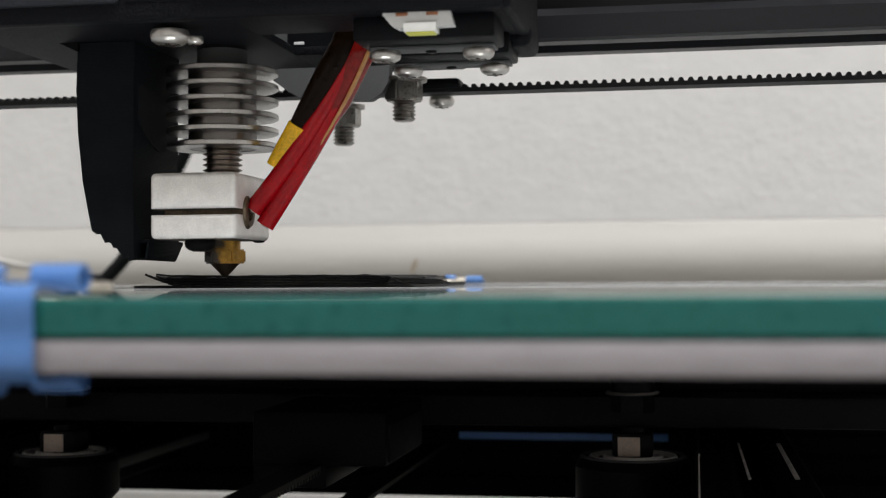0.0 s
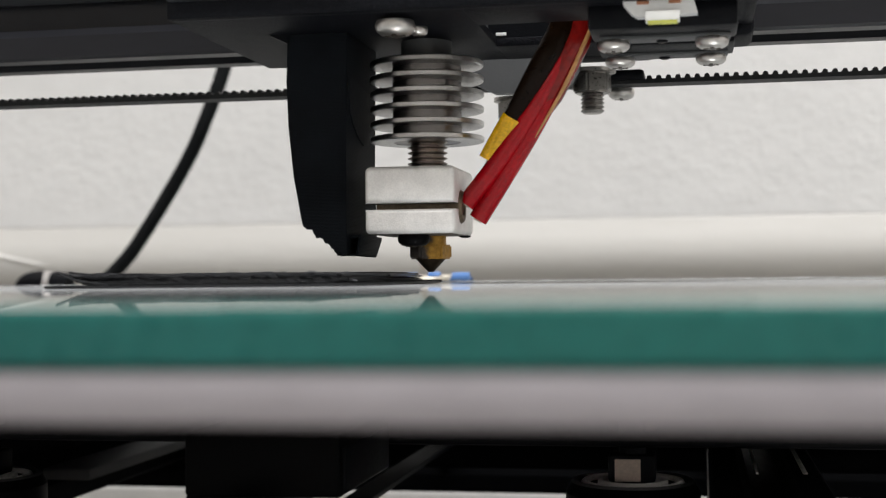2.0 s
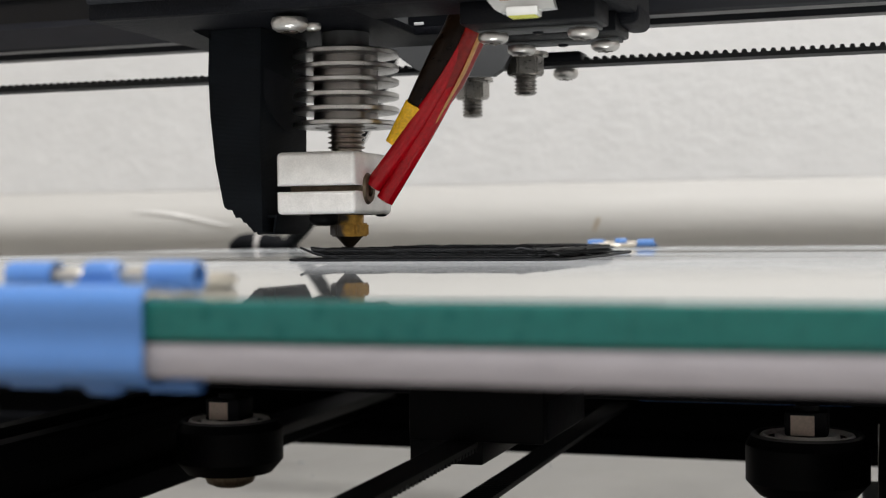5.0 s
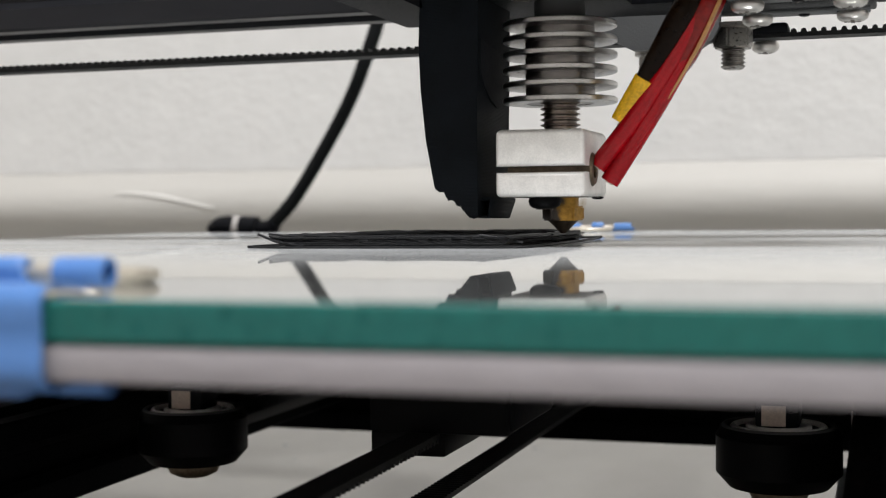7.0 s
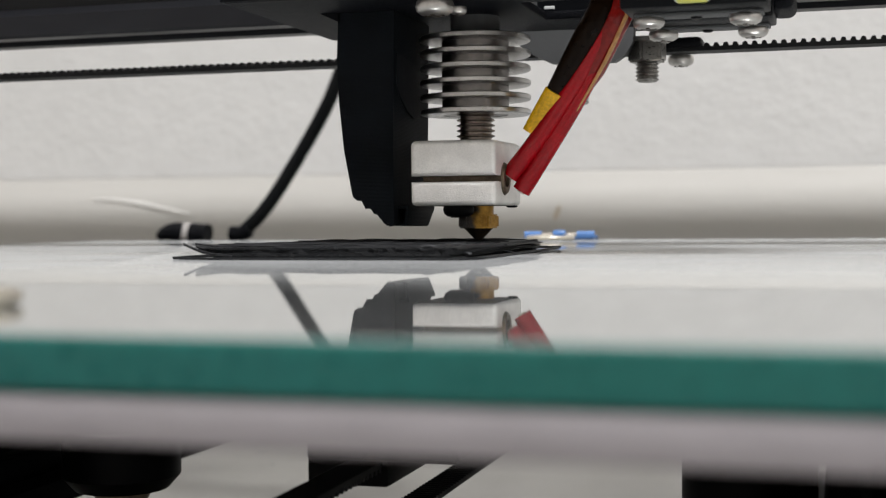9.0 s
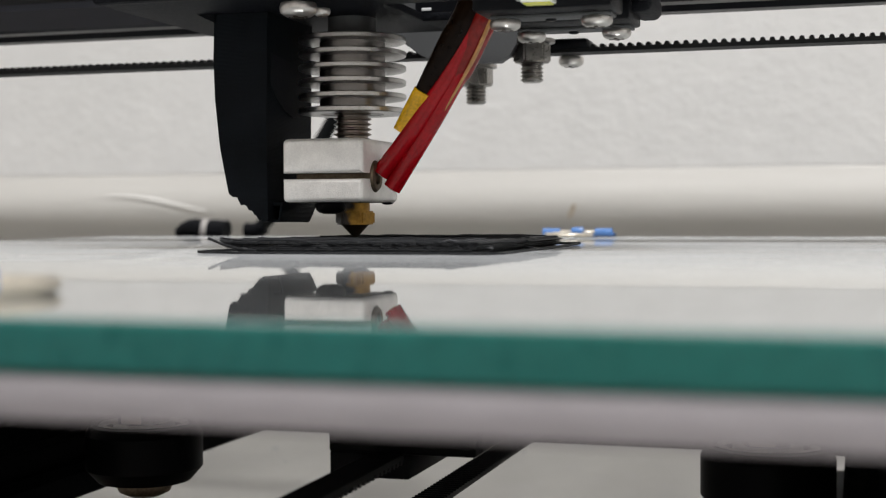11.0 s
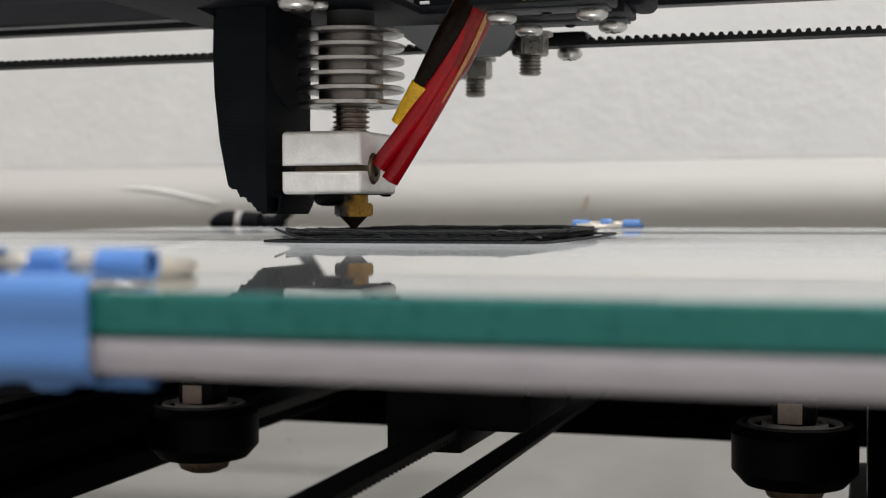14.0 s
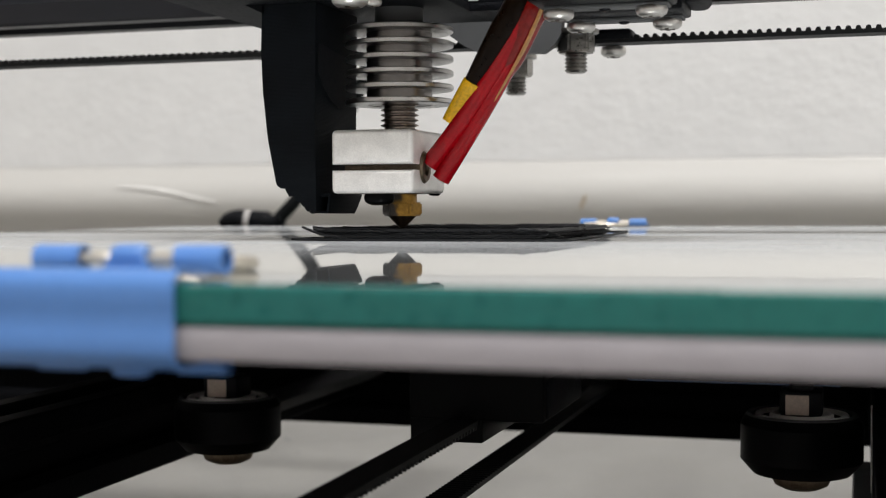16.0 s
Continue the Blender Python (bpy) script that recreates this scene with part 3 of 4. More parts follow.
f_ring = [bm.verts.new((x, DUCT_Y0 if z > 20 else DUCT_Y0 + (20 - z) * 0.1, z)) for x, z in front]
b_ring = [bm.verts.new((x + (0.6 if z < 8 else 0), DUCT_Y1 + (0 if z > 20 else 0.05 * (20 - z)), z + (1.0 if z < 8 else 0))) for x, z in front]
bm.faces.new(f_ring)
bm.faces.new(list(reversed(b_ring)))
for i in range(len(front)):
    j = (i + 1) % len(front)
    bm.faces.new((f_ring[i], b_ring[i], b_ring[j], f_ring[j]))
duct = part("fan_duct", bm, M_DUCT, head, "matt black printed cooling duct with a ragged mouth", smooth=30)
# no hole is cut: a black plate puts the window's shade into colour
bm = extrude_outline(BM(), [(-13.6, 35.0), (-13.6, 29.0), (-11.0, 26.6), (-7.0, 24.4), (-3.0, 23.4), (0.4, 23.6), (1.4, 24.8), (1.4, 33.4)], "x", -12.4, -11.7)
part("window_dark_plate", bm, M_DARK, duct, "black plate standing for the shaded window in the duct's side")
bm = box(BM(), -15.0, -11.3, -11, 6.5, 2.95, 3.4, 0.1)
box(bm, -11.6, -11.1, -11.5, 6.5, 3.0, 6.4, 0.15)
box(bm, -13.5, -11.1, -11.2, 6.5, 6.2, 6.8, 0.15)
for v in bm.verts:
    v.co.x += 0.25 * math.sin(v.co.y * 0.9) * (v.co.x > -12)
    v.co.z += 0.2 * math.sin(v.co.y * 0.7 + v.co.x)
    if v.co.y > 5:
        v.co.y -= 0.75 * max(0.0, 6.2 - v.co.z)
    if v.co.x > -12 and v.co.z > 5:
        v.co.x += 0.5
part("mouth_lip", bm, M_DUCT, duct, "bent lip at the duct's mouth")
bm = BM()
extrude_outline(bm, [(-26.2, 42.5), (-22.2, 42.5), (-22.2, 40.6)], "y", -15.0, -11)
part("corner_gusset", bm, M_BLACK, duct)

# fan shroud: a folded metal box open below, seen from underneath
shroud = part("shroud", box(BM(), -38.6, -35.6, -32, 23, 42.6, 95, 0.5), M_SHROUD, head, "black powder-coated sheet metal shroud")
bm = box(BM(), -38.4, 57.6, -32.2, -29.6, 42.5, 95, 0.9)
part("front_panel", bm, M_SHROUD, shroud)
part("underside", box(BM(), -38.2, 11.8, -30.6, 23.2, 42.55, 44.2, 0.3), M_SHROUD, shroud)
part("underside", box(BM(), 30.8, 57.4, -30.6, 8.6, 42.55, 44.2, 0.3), M_SHROUD, shroud)
part("underside", box(BM(), 11.5, 31.2, -30.6, -15.2, 42.5, 44.15, 0.3), M_SHROUD, shroud)
part("underside", box(BM(), 11.5, 31.2, 7.2, 23.2, 42.5, 44.15, 0.3), M_SHROUD, shroud)
part("inner_wall", box(BM(), 10, 33, 8, 10, 44, 70), M_BLACK, shroud)
part("side_panel", box(BM(), 56.2, 58.6, -31.4, 9.0, 42.4, 95, 0.8), M_SHROUD, shroud)
part("corner_flange", box(BM(), 54.2, 58.9, -6, 8.8, 40.6, 44.8, 1.5, 3), M_SHROUD, shroud)
part("panel_strip", box(BM(), -6.2, 5.0, -32.5, -31.9, 45.6, 95, 0.2), M_SHROUD, shroud, "recessed black strip between the front covers")
for x0, x1, z in ((-38.2, -7.3, 45.5), (5.3, 57.2, 45.9)):
    part("panel_lip", box(BM(), x0, x1, -33.4, -31.9, z, 95, 0.45), M_COVER, shroud, "blue-black textured front cover")
# no opening: a white plate puts the slot's light into colour
part("slot_light", box(BM(), 11.6, 13.6, 7.0, 7.3, 44.5, 45.1, 0.05), M_PCB, shroud, "white plate standing for the light in the rear wall's slot")

screw_head("panel_screw", (-0.4, -26.8, 41.7), head, 3.4, 2.5, label="shiny steel pan-head screw")
screw_head("panel_screw", (3.2, -24.6, 40.9), head, 1.5, 1.4, label="small steel screw tip")
screw_head("side_screw", (59.0, -20.0, 51.0), head, 2.8, 2.0, label="shiny steel screw on the side")

# sensor brackets under the shroud, each with two screws
for y0, y1, z in ((-27.5, -15.5, 38.6), (-9.0, 4.5, 38.9)):
    bm = box(BM(), 31.6, 55.4, y0, y1, z, 42.7, 0.5)
    for v in bm.verts:
        if v.co.z < 40.5:
            v.co.z += 0.35 * math.cos((v.co.x - 43.5) / 12 * math.pi / 2)
    br = part("sensor_bracket", bm, M_BLACK, head, "black plastic sensor bracket")
    part("sensor_plate", box(BM(), 33, 54.4, y1 - 5.4, y1 - 0.4, z - 0.5, z + 0.1, 0.2), M_PLATEG, br, "grey metal plate")
    for x in (35.2, 51.4):
        screw_head("bracket_screw", (x, y1 - 3.0, z - 0.4), br, 2.75, 1.9)
    screw_head("sensor_pin", (43.2, y1 - 2.5, z - 0.4), br, 1.0, 0.5, M_BLACK)

# light strip stuck under the front edge
bm = extrude_outline(BM(), [(37.4, 42.9), (48.4, 42.9), (49.1, 40.2), (39.7, 39.9), (38.7, 40.5), (37.4, 42.1)], "y", -30.2, -27.8)
strip = part("led_strip", bm, M_PCB, head, "white circuit strip with one chip")
for x0 in (39.6, 44.6):
    part("solder_pad", box(BM(), x0, x0 + 1.9, -30.45, -30.15, 41.9, 42.5, 0.1), M_COPPER, strip)
chip = part("led_body", box(BM(), 40.9, 46.3, -30.9, -27.6, 39.2, 40.7, 0.15), M_LEDBODY, strip)
part("led_window", box(BM(), 41.3, 45.9, -30.75, -27.9, 38.98, 39.21, 0.05), M_LED, chip, "pale yellow light window")

# rear carriage plate, rounded at the lower corner
plate = [(-30, 70), (-30, 46), (-2, 43), (4, 38.6), (8, 36.6), (21.5, 36.4), (24.0, 38.0), (25.5, 40.5), (26, 70)]
part("carriage_plate", extrude_outline(BM(), plate, "y", 29.5, 32.5), M_PLATEG, head, "dark grey steel carriage plate")


def hanging_bolt(x, y, z_top, z_low, r=2.45):
    prof, z = [(0, z_low), (r * 0.75, z_low)], z_low + 0.2
    while z < z_top:
        prof += [(r * 0.84, z), (r, z + 0.28), (r, z + 0.4), (r * 0.84, z + 0.68)]
        z += 0.8
    prof += [(r * 0.84, z_top), (0, z_top)]
    bolt = part("hanging_bolt", lathe(BM(), prof, (x, y, 0), segs=24), M_NUT, head, "threaded steel bolt end", smooth=30)
    hexa = [(x + 4.15 * math.cos(0.35 + math.pi / 3 * i), y + 4.15 * math.sin(0.35 + math.pi / 3 * i)) for i in range(6)]
    bm = extrude_outline(BM(), hexa, "z", z_top - 4.2, z_top)
    bmesh.ops.bevel(bm, geom=bm.edges[:], offset=0.4, segments=2, affect="EDGES")
    part("nut", bm, M_NUT, bolt, "steel hexagon nut")
    part("washer", lathe(BM(), [(0, z_top), (4.9, z_top), (4.9, z_top + 0.8), (0, z_top + 0.8)], (x, y, 0), segs=28), M_NUT, bolt)
    return bolt


hanging_bolt(27.7, 33.8, 40.6, 32.3)
hanging_bolt(8.6, 58.0, 38.4, 30.0)
screw_head("belt_screw", (32.8, 50.5, 39.4), head, 2.9, 2.3, label="steel screw under the belt clip")
part("belt_clip", box(BM(), 24, 38.0, 43.0, 50.5, 40.2, 42.6, 0.8), M_BLACK, head, "black belt clip on the carriage")
part("carriage_block", box(BM(), -28, 40, 33, 42, 44, 78, 0.8), M_BLACK, head)

# heater leads in red sleeves, bound with polyimide tape higher up
for pts in (((7.9, -7.4, 12.0), (13.6, -7.0, 19.2), (19.0, -6.4, 27.4), (23.8, -5.8, 35.5), (27.6, -5.0, 43), (28.6, -4.4, 49)),
            ((9.9, -6.5, 9.2), (14.9, -6.0, 17.1), (20.0, -5.3, 25.6), (24.6, -4.6, 34.4), (28.4, -4.0, 43), (29.2, -3.4, 49))):
    part("heater_lead", tube(BM(), pts, 1.72, 20, 8), M_RED, head, "glossy red silicone sleeved lead")
    p0, p1 = Vector(pts[0]), Vector(pts[1])
    way = (p1 - p0).normalized()
    part("lead_core", tube(BM(), (p0 - way * 0.25, p0 + way * 0.4), 0.8, 12, 2), M_LEAD, head)
part("tape_wrap", tube(BM(), ((19.6, -4.9, 26.4), (22.4, -4.9, 31.0), (25.4, -4.9, 36.6), (28.6, -4.6, 43.2), (29.4, -4, 49)), 2.85, 20, 8, 0.7, lambda u: 0.62 + 0.4 * min(1, u * 3.5)), M_AMBER, head, "glossy amber tape over the red leads")
part("tape_edge", tube(BM(), ((18.4, -6.4, 20.6), (21.9, -6.4, 26.2), (26.0, -6.2, 33.2), (29.4, -6.0, 40.4), (30.8, -5.6, 43.5)), 0.42, 12, 6, 0.7, lambda u: 0.08 + 0.95 * min(1, u * 2.0)), M_AMBER2, head, "tan edge of the tape")
part("sensor_wrap", tube(BM(), ((15.5, -6.4, 25.6), (18.3, -7.0, 30.2), (21.9, -7.0, 36.4), (25.2, -6.4, 42.8), (26.4, -5.6, 49)), 2.35, 18, 8, 0.8, lambda u: 0.74 + 0.3 * min(1, u * 2.0)), M_AMBERD, head, "dark brown taped sensor lead")
part("sensor_sleeve", tube(BM(), ((12.2, -5.8, 19.8), (14.0, -6.1, 22.9), (16.7, -6.8, 27.2)), 2.3, 16, 4, 0.85), M_KAPTON, head, "bright yellow tape sleeve")
for dx in (0.0, 0.7):
    part("sensor_lead", tube(BM(), ((12.1 + dx, -5.5, 21.0), (10.5 + dx, -5.0, 18.0), (8.2 + dx * 0.4, -4.6, 14.2)), 0.16, 8, 5), M_LEAD, head)


def belt_mesh(axis, lo, hi, width, teeth_up, pitch=2.0, thick=0.75, tooth=0.75):
    """A toothed belt along an axis, round-topped teeth on one side."""
    s = 1 if teeth_up else -1
    top, n = [], int((hi - lo) / pitch)
    for i in range(n):
        u = lo + i * pitch
        top += [(u, 0), (u + 0.2 * pitch, 0), (u + 0.25 * pitch, s * tooth * 0.6), (u + 0.34 * pitch, s * tooth * 0.93), (u + 0.45 * pitch, s * tooth), (u + 0.57 * pitch, s * tooth), (u + 0.68 * pitch, s * tooth * 0.93), (u + 0.76 * pitch, s * tooth * 0.6), (u + 0.82 * pitch, 0)]
    end = lo + n * pitch
    top.append((end, 0))
    verts, faces = [], []
    for (u, z) in top:
        for w, zz in ((-width / 2, z), (width / 2, z), (-width / 2, -s * thick), (width / 2, -s * thick)):
            verts.append((u, w, zz) if axis == "x" else (w, u, zz))
    for i in range(len(top) - 1):
        a, b = 4 * i, 4 * i + 4
        faces += [(a, b, b + 1, a + 1), (a + 2, a + 3, b + 3, b + 2), (a, a + 2, b + 2, b), (a + 1, b + 1, b + 3, a + 3)]
    e = 4 * (len(top) - 1)
    faces += [(0, 1, 3, 2), (e, e + 2, e + 3, e + 1)]
    bm = BM()
    vs = [bm.verts.new(v) for v in verts]
    for f in faces:
        bm.faces.new([vs[k] for k in f])
    return bm


x_belt = tagged(part("gantry_belt", belt_mesh("x", -300, 300, 6.0, True, 2.0, 0.95, 0.75), M_RUBBER, smooth=30), "black toothed rubber belt below the gantry beam", "belt")
BELT_AT = Vector((0, 0.0465, 0.0427))
x_belt.location = BELT_AT

# ---- the bed ----
BED_X0, BED_X1, BED_Y0, BED_Y1 = -135.0, 175.0, -136.0, 175.5
GLASS, PLATE = 3.7, 3.0
bed = thing("print_bed", "heated printer bed with a glass sheet on an aluminium plate", "printer bed")
bm = box(BM(), BED_X0, BED_X1, BED_Y0, BED_Y1, -GLASS, 0, 0.55, 3)
for f in bm.faces:
    f.material_index = 0 if f.normal.z > 0.9 else 1
part("glass_plate", bm, [M_GLASS, M_EDGE], bed, "clear float glass sheet with a green edge", smooth=1)
part("heated_plate", box(BM(), BED_X0 + 1.0, BED_X1 - 1, BED_Y0 + 0.2, BED_Y1 - 1, -GLASS - PLATE, -GLASS - 0.03, 0.25), M_ALU, bed, "pale aluminium heated plate")
part("insulation", box(BM(), BED_X0 + 8, BED_X1 - 8, 60, 165, -23.9, -GLASS - PLATE - 0.05, 1), M_DARK, bed, "black foam insulation under the plate")
part("bed_carriage", box(BM(), -112, 152, 47, 132, -30.5, -23.8, 1.0), M_DARK, bed, "black bed carriage plate")
for x in (-100.0, 140.0):
    for y in (56.0, 122.0):
        part("carriage_arm", box(BM(), min(x, 20), max(x, 20), y - 8, y + 8, -26.9, -24, 0.8), M_SHROUD, bed, "black carriage arm")
        part("bed_post", lathe(BM(), [(0, -27), (3, -27), (3, -11), (0, -11)], (x * 0.96, y, 0), segs=16), M_BLACK, bed)


def bed_wheel(x, y, z):
    prof = [(3.4, -6.2), (8.8, -6.2), (9.7, -6.0), (12.2, -3.2), (12.2, 4.0), (11.2, 5.8), (10.9, 6.0), (9.8, 6.0), (9.7, 5.2), (3.4, 5.2)]
    wheel = part("wheel", lathe(BM(), prof, (x, y, z), segs=48, close=True), M_WHEEL, bed, "black grooved roller wheel", smooth=25)
    bearing = part("bearing", lathe(BM(), [(8.1, 4.9), (9.5, 4.9), (9.45, 5.7), (9.1, 6.2), (8.6, 6.2), (8.2, 5.8)], (x, y, z), segs=40, close=True), M_RING, wheel, "bright steel outer bearing ring")
    part("seal", lathe(BM(), [(6.3, 4.9), (8.2, 4.9), (8.2, 5.35), (7.6, 5.2), (6.3, 5.35)], (x, y, z), segs=36, close=True), M_SEAL, bearing, "black bearing seal")
    part("inner_ring", lathe(BM(), [(4.6, 4.9), (6.4, 4.9), (6.4, 5.9), (6.1, 6.2), (5.5, 6.2), (5.2, 5.6), (4.6, 5.5)], (x, y, z), segs=36, close=True), M_RING, bearing, "bright steel inner bearing ring")
    part("axle", lathe(BM(), [(0, -9.0), (2.4, -9.0), (2.4, 12), (0, 12)], (x, y, z), segs=20), M_BLACK, wheel)
    part("axle_head", lathe(BM(), [(0, -9.6), (3.4, -9.3), (5.3, -8.4), (5.9, -7.2), (5.9, -6.2), (0, -6.2)], (x, y, z), segs=28), M_CARTRIDGE, wheel, "domed dull brown bolt head")
    part("spacer", box(BM(), x - 4.2, x + 4.2, y - 4, y + 4, z + 6.1, z + 11.0, 0.5), M_BLACK, wheel)
    part("spacer_flat", box(BM(), x - 3.0, x + 1.6, y - 4.3, y - 3.9, z + 6.3, z + 10.3, 0.1), M_SPACER, wheel, "bare sandy face of the spacer")
    hexa = [(x + 4.6 * math.cos(math.pi / 3 * i), y + 4.6 * math.sin(math.pi / 3 * i)) for i in range(6)]
    part("axle_nut", extrude_outline(BM(), hexa, "z", -27, -23.2), M_BLACK, wheel, "black locking nut")
    part("adjusting_post", lathe(BM(), [(0, -22.6), (4.7, -22.6), (4.7, -GLASS - PLATE - 0.1), (0, -GLASS - PLATE - 0.1)], (x, y, 0), segs=24), M_BLACK, wheel, "black post up to the heated plate")
    part("post_washer", lathe(BM(), [(0, -23.2), (5.6, -23.2), (5.8, -22.9), (5.6, -22.6), (0, -22.6)], (x, y, 0), segs=32), M_STEEL, wheel, "thin steel washer")
    # the rim's sheen is put in as a separate grey ring
    part("rim", lathe(BM(), [(9.9, 5.7), (11.2, 5.75), (11.1, 6.0), (10.8, 6.25), (10.3, 6.25), (10.0, 6.0)], (x, y, z), segs=48, close=True), M_PLATEG, wheel, "grey ring painted as the sheen on the wheel's rim")
    return wheel


for wx, wz in ((74.2, -42.2), (-54.2, -43.2)):
    bed_wheel(wx, 45.6, wz)
clamp = part("belt_clamp", box(BM(), 2.5, 29, 8, 44, -34.4, -24, 0.5), M_WHEEL, bed, "black block that grips the bed belt")
part("clamp_jaw", box(BM(), 2.6, 17.1, 8.2, 40, -38.7, -34.2, 0.4), M_WHEEL, clamp, "black lower jaw of the block")
part("clamp_side", box(BM(), 28.8, 29.5, 10, 42, -33.8, -26.5, 0.2), M_DARK, clamp, "scuffed dark side of the block")
part("cable_arm", box(BM(), -190, -60, 255, 268, -30, -26, 1), M_DARK, bed)
part("cable_arm", box(BM(), -64, -52, 130, 262, -30, -26, 1), M_DARK, bed)
part("cable_post", box(BM(), -190, -165, 255, 305, -30, -6, 2), M_DARK, bed)
# strain relief of the heater cable at the rear
relief = part("strain_relief", tube(BM(), ((-180, 298, -1), (-175, 299, 1.2), (-167, 300, 0.8), (-158, 300, 0.2)), 4.1, 18, 5, 0.9, lambda u: 0.35 + 0.75 * math.sin(min(1, u * 1.6) * 1.57)), M_BLACK, bed, "black cable strain relief")
part("collar", tube(BM(), ((-168.5, 300, 0.9), (-165.5, 300, 0.7)), 4.6, 18, 2, 0.9), M_GREY, relief, "pale grey cable collar")

# upper and lower runs of the bed's belt
y_belt_up = tagged(part("bed_belt", belt_mesh("y", -330, 300, 6.0, False, 2.0, 0.9, 0.8), M_RUBBER, smooth=30), "black toothed belt gripped by the bed's clamp", "belt")
y_belt_low = tagged(part("bed_belt", belt_mesh("y", -330, 300, 6.0, True, 2.0, 0.9, 0.35), M_RUBBER, smooth=30), "black toothed belt, lower return run", "belt")
UP_AT, LOW_AT = Vector((0.0132, 0, -0.0352)), Vector((0.0110, 0, -0.0482))
y_belt_up.location, y_belt_low.location = UP_AT, LOW_AT


def binder_clip(front, deep):
    """A small clip; its spine stands off the bed's edge and its lips bite on top and below. Origin at the spine's middle, lips towards +y."""
    clip = thing("binder_clip", "blue enamelled binder clip biting the bed's " + ("front" if front else "rear") + " edge", "binder clip", group="binder clips on the bed")
    zc = -(GLASS + PLATE) / 2
    bm = BM()
    out = [(5.6 + deep * 0.4, 0.6), (1.2, 1.2), (0.3, 1.1), (-0.6, 0.4), (-0.85, -0.6), (-0.6, -2.2), (-0.5, zc), (-0.62, 2 * zc + 2.2), (-0.85, 2 * zc + 0.8), (-0.5, 2 * zc - 0.2), (0.3, 2 * zc - 0.8), (1.2, 2 * zc - 0.95), (5.6 + deep, 2 * zc - 0.4)]
    inn = [(5.6 + deep, 2 * zc - 0.15), (1.3, 2 * zc - 0.65), (0.5, 2 * zc - 0.5), (-0.2, 2 * zc - 0.05), (-0.42, 2 * zc + 1.0), (-0.42, -1.0), (-0.2, 0.2), (0.5, 0.8), (1.3, 0.9), (5.6 + deep * 0.4, 0.3)]
    extrude_outline(bm, out + inn, "x", -9.6, 9.6)
    for v in bm.verts:
        if v.co.y > 5:
            v.co.x *= 0.98
    part("body", bm, M_CLIP, clip, smooth=50)
    for s in (1, -1):
        z = (1.65 if front else 1.3) if s > 0 else 2 * zc - 1.35
        for x0, x1 in ((-9.9, -5.0), (5.0, 9.9)):
            rr = (1.4 if front else 1.15) if s > 0 else 1.0
            roll = lathe(BM(), [(0.78 * rr, x0), (rr, x0), (rr, x1), (0.78 * rr, x1)], (0, 7.2 + deep, z), "x", 20, close=True)
            part("rolled_edge", roll, M_CLIP, clip)
        z += 0.25 * s
        tongue = lathe(BM(), [(0.0, -1.75), (1.0, -1.75), (1.2, -1.2), (1.2, 1.2), (1.0, 1.75), (0, 1.75)], (0, 7.2 + deep, z), "x", 18)
        part("tongue", tongue, M_CLIP, clip)
        foot = 0.45 if s > 0 else 2 * zc - 0.45
        web = [(-3.7, foot), (3.7, foot), (2.2, foot + 0.6 * s), (1.75, z), (-1.75, z), (-2.2, foot + 0.6 * s)]
        bm = extrude_outline(BM(), web, "y", 6.1 + deep, 6.6 + deep)
        box(bm, -3.6, 3.6, 4.4 + deep * 0.3, 6.3 + deep, min(foot, foot - 0.25 * s), max(foot, foot - 0.25 * s))
        part("web", bm, M_CLIP, clip)
    z, zr = 0.75, 1.65 if front else 1.3
    wire = tube(BM(), [(wx, wy + deep, wz) for wx, wy, wz in ((-6.6, 7.2, zr), (-2.4, 7.2, zr), (-2.2, 8.5, 1.1), (-4.6, 14, 0.9), (-6.0, 20, z), (-4, 25, z), (0, 26, z), (4, 25, z), (6.0, 20, z), (4.6, 14, 0.9), (2.2, 8.5, 1.1), (2.4, 7.2, zr), (6.6, 7.2, zr))], 0.62, 10, 6)
    part("handle", wire, M_WIRE, clip, "folded nickel wire handle")
    return clip


front_clip, back_clip = binder_clip(True, 2.0), binder_clip(False, 0.0)
FRONT_AT, BACK_AT = Vector((0.0200, (BED_Y0 - 0.3) * 0.001, 0.0)), Vector((0.0142, (BED_Y1 + 0.3) * 0.001, 0.0))

# ---- the print: a thin warped slab, with loose strands round it ----
rng = random.Random(11)
printed = thing("printed_slab", "thin warped black plastic slab half printed on the glass", "printed part")
PX0, PX1, PY0, PY1, TOP = -14.5, 31.8, -1.0, 63.0, 2.0


def lift(x, y):
    """How far the warped slab's edge has come off the glass."""
    a = max(0.0, (-10.0 - x) / 4.5) * max(0.0, 1 - y / 30.0)
    return 0.42 * a ** 1.5


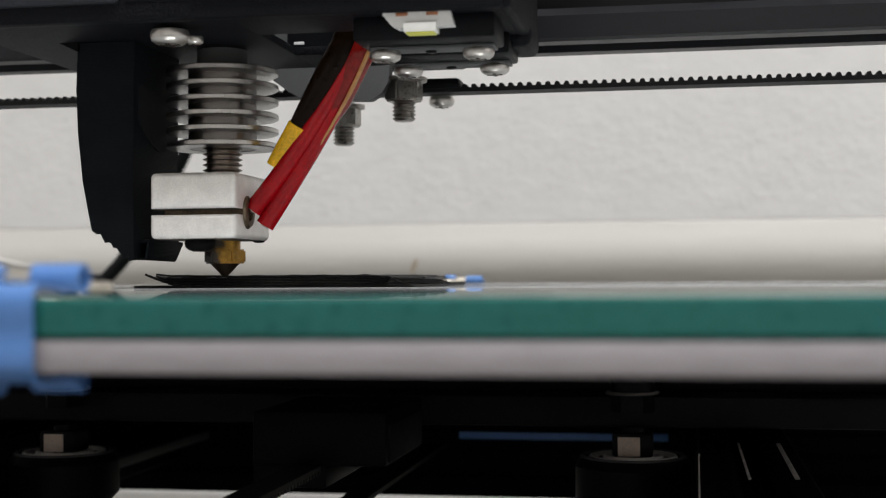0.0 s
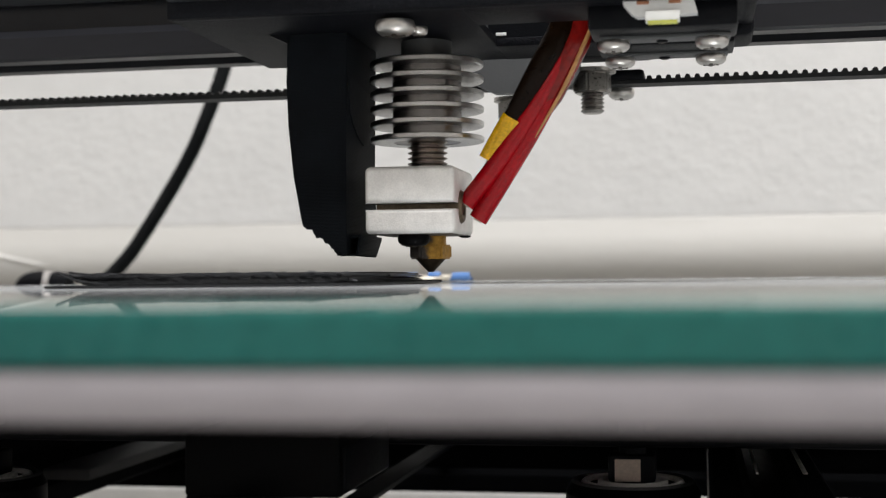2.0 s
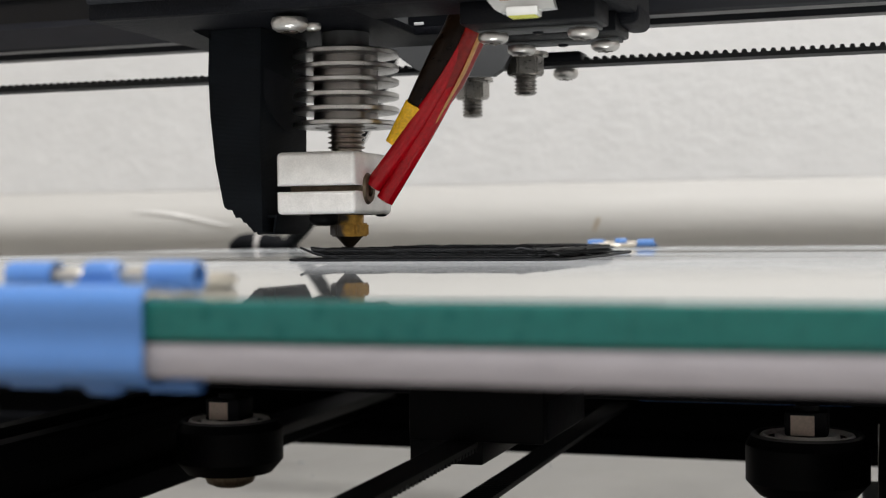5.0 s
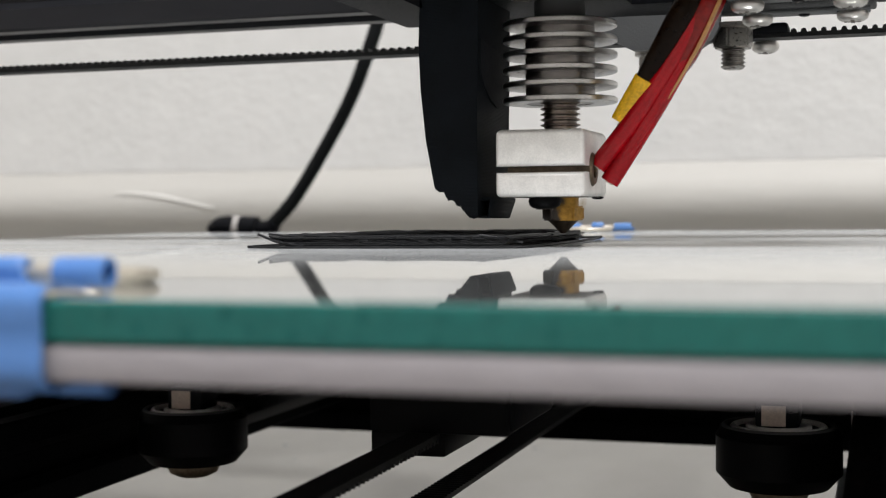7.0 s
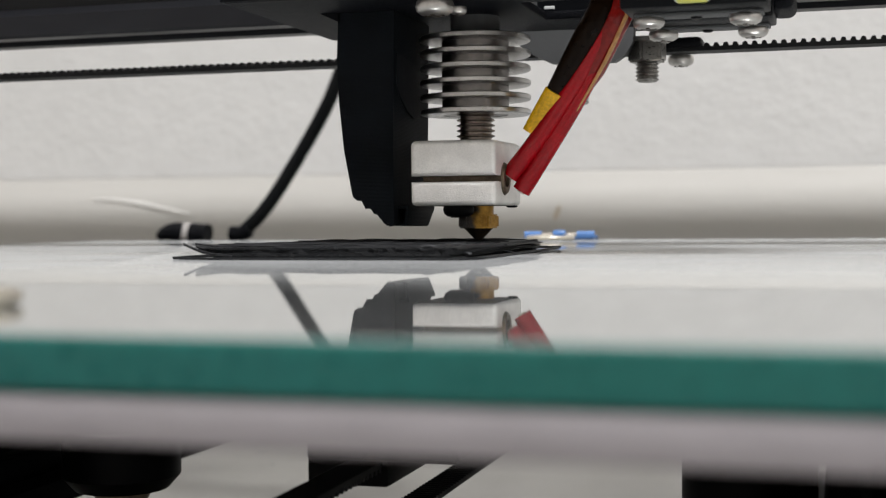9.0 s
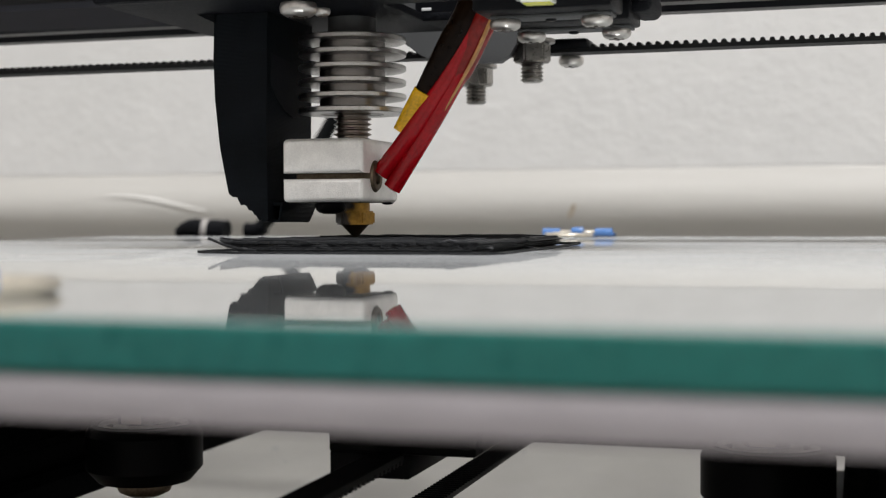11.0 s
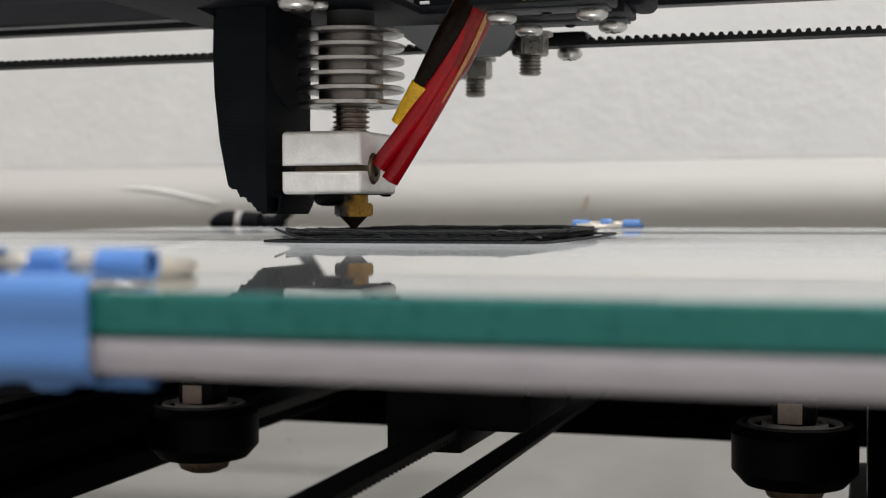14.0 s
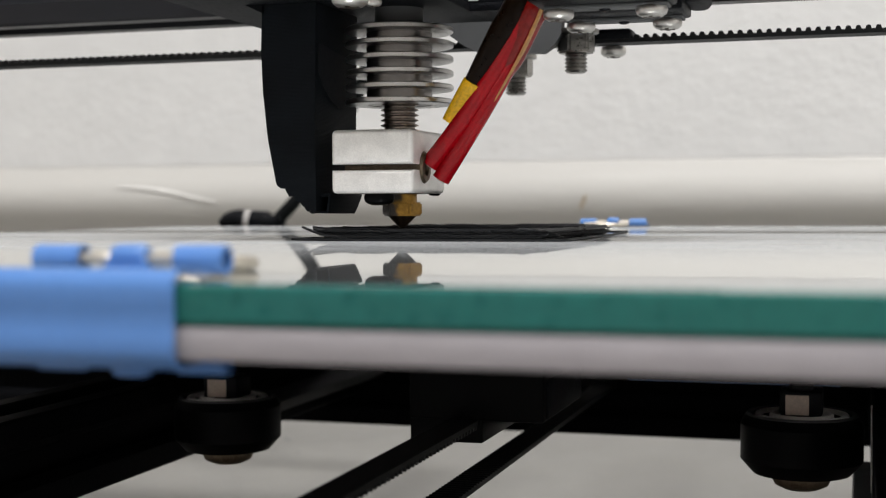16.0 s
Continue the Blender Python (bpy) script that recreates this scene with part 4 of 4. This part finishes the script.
bm = BM()
layers = 7
nx, ny = 56, 30
for k in range(layers):
    z0, z1 = TOP * k / layers + 0.02, TOP * (k + 1) / layers - 0.02
    grid = {}
    jx = [rng.uniform(-0.4, 0.4) for _ in range(4)]
    inset = 0.5 * (1 - k / layers)
    under = 6.5 * (1 - (k + 1) / layers) ** 1.6
    for i in range(nx + 1):
        for j in (0, 1):
            x = PX0 + under + jx[0] + (PX1 - PX0 - under - inset) * i / nx
            y = (PY0 if j == 0 else PY1) + rng.uniform(-0.28, 0.28) + jx[1]
            if i == 0 and j == 0:
                y += 1.5
            rise = lift(x, y)
            for z, tag in ((z0, 0), (z1, 1)):
                ragged_top = rng.uniform(-0.12, 0.16) if k == layers - 1 and tag else 0
                grid[i, j, tag] = bm.verts.new((x + (rng.uniform(-1.2, 0.5) if i == nx else 0), y, z + rise + ragged_top))
    for i in range(nx):
        bm.faces.new([grid[q] for q in ((i, 0, 1), (i + 1, 0, 1), (i + 1, 1, 1), (i, 1, 1))])
        bm.faces.new([grid[q] for q in ((i, 0, 0), (i, 1, 0), (i + 1, 1, 0), (i + 1, 0, 0))])
        for j in (0, 1):
            bm.faces.new([grid[q] for q in ((i, j, 0), (i + 1, j, 0), (i + 1, j, 1), (i, j, 1))])
    for i in (0, nx):
        bm.faces.new([grid[q] for q in ((i, 0, 0), (i, 1, 0), (i, 1, 1), (i, 0, 1))])
part("slab", bm, M_PRINT, printed, "layered black plastic slab", smooth=20)
bm = BM()
for k in range(26):
    y = PY0 + 1.0 + k * 2.4
    x0, x1 = PX0 + rng.uniform(0.5, 3), PX1 - rng.uniform(0.4, 14)
    tube(bm, [(x0 + (x1 - x0) * u, y + rng.uniform(-0.15, 0.15), TOP + lift(x0 + (x1 - x0) * u, y) + rng.uniform(0.0, 0.34 if k % 3 == 0 else 0.16)) for u in (0, 0.13, 0.2, 0.34, 0.4, 0.55, 0.6, 0.72, 0.8, 0.91, 1)], 0.2, 6, 4, 0.7)
tagged(part("top_strand", bm, M_PRINT, printed, "uneven strands of the newest layer"), kind="stuff")
for pts in (((PX0 - 4.5, 2, 0.25), (PX0 + 4, -2.0, 0.2), (0, -2.4, 0.2), (20, -2.2, 0.2), (PX1 + 2, -2, 0.2), (PX1 + 3.6, 10, 0.2), (PX1 + 3.2, 40, 0.22), (PX1 + 3.0, 66, 0.3)),
            ((PX0 - 4.0, 3, 0.3), (PX0 - 3.2, 30, 0.2), (PX0 - 3.0, 64, 0.2), (0, 66, 0.2), (PX1 + 3.5, 66, 0.5)),
            ((PX0 - 1.5, 0, 2.6), (PX0 + 3, -1.2, 1.2), (PX0 + 8, -1.3, 0.5))):
    part("loose_strand", tube(BM(), pts, 0.24, 8, 10), M_PRINT, printed)

bm = BM()
for k in range(40):
    y = rng.uniform(PY0, PY1)
    x0 = PX1 - rng.uniform(3.5, 9.0)
    z0 = rng.uniform(0.5, TOP + 0.1)
    tube(bm, ((x0, y, z0), (x0 + rng.uniform(1, 3), y + rng.uniform(-1, 1), z0 + rng.uniform(-0.2, 0.25)), (x0 + rng.uniform(3, 6), y + rng.uniform(-2, 2), max(0.2, z0 - rng.uniform(0.0, 0.9)))), 0.17, 6, 4)
tagged(part("frayed_strand", bm, M_FRAY, printed, "frayed strands along the slab's edge"), kind="stuff")

# ---- dried glue left along the glass ----
rng = random.Random(23)
bm = BM()
for k in range(900):
    r = rng.uniform(0.04, 0.15) * (1.7 if rng.random() < 0.06 else 1.0)
    x, y = rng.uniform(BED_X0 + 4, BED_X1 - 4), BED_Y1 - abs(rng.gauss(0, 16)) - 0.6
    made = bmesh.ops.create_icosphere(bm, subdivisions=1, radius=r)["verts"]
    sx, sz = rng.uniform(0.8, 2.2), rng.uniform(0.4, 1.1)
    for v in made:
        v.co = (x + v.co.x * sx, y + v.co.y, max(0.0, v.co.z * sz))
crumbs = tagged(part("glue_crumbs", bm, M_GLUE), "white crumbs of dried glue along the glass", "glue", kind="stuff")

# ---- the heater cable, hanging from behind the gantry to the bed's rear ----
cable = thing("heater_cable", "black braided heater cable curving down to the bed", "cable")
CABLE_TOP = Vector((-0.092, 0.285, 0.150))
pts = [Vector(p) for p in ((-150, 300, 1.5), (-139, 299, 13), (-124, 296, 35), (-113, 292, 52), (-106, 288, 65), (-99, 286, 84), (-95, 285, 105), (-92, 285, 150))]
part("cable_run", tube(BM(), [p - CABLE_TOP * 1000 for p in pts], 2.9, 16, 8), M_CABLE, cable)
part("cable_end", tube(BM(), [Vector(p) - CABLE_TOP * 1000 for p in ((-156, 300, 0.5), (-151, 300, 0.6), (-148, 300, 2.5))], 3.4, 16, 4), M_BLACK, cable, "black moulded cable end")


def motions():
    """The head slides along the gantry, the bed along its rails, each with what it carries."""
    walk(head, [(t, Matrix.Translation((x, 0, HEAD_Z * 0.001))) for t, x in HEAD_X])
    walk(x_belt, [(t, Matrix.Translation(BELT_AT + Vector((x, 0, 0)))) for t, x in HEAD_X])
    for ob, at, turn in ((bed, Vector(), 0), (y_belt_up, UP_AT, 0), (front_clip, FRONT_AT, 0), (back_clip, BACK_AT, 180), (printed, Vector(), 0), (crumbs, Vector(), 0)):
        walk(ob, [(t, Matrix.Translation(at + Vector((0, y, 0))) @ pose(0, 0, 0, 0, 0, turn)) for t, y in BED_Y])
    walk(y_belt_low, [(t, Matrix.Translation(LOW_AT - Vector((0, y, 0)))) for t, y in BED_Y])
    walk(cable, [(t, Matrix.Translation(CABLE_TOP - Vector((0.066 * (y + 0.052), 0, 0))) @ pose(0, 0, 0, math.degrees(math.atan2(0.35 * y - 0.0105, 0.15)), 0, 0)) for t, y in BED_Y])


motions()
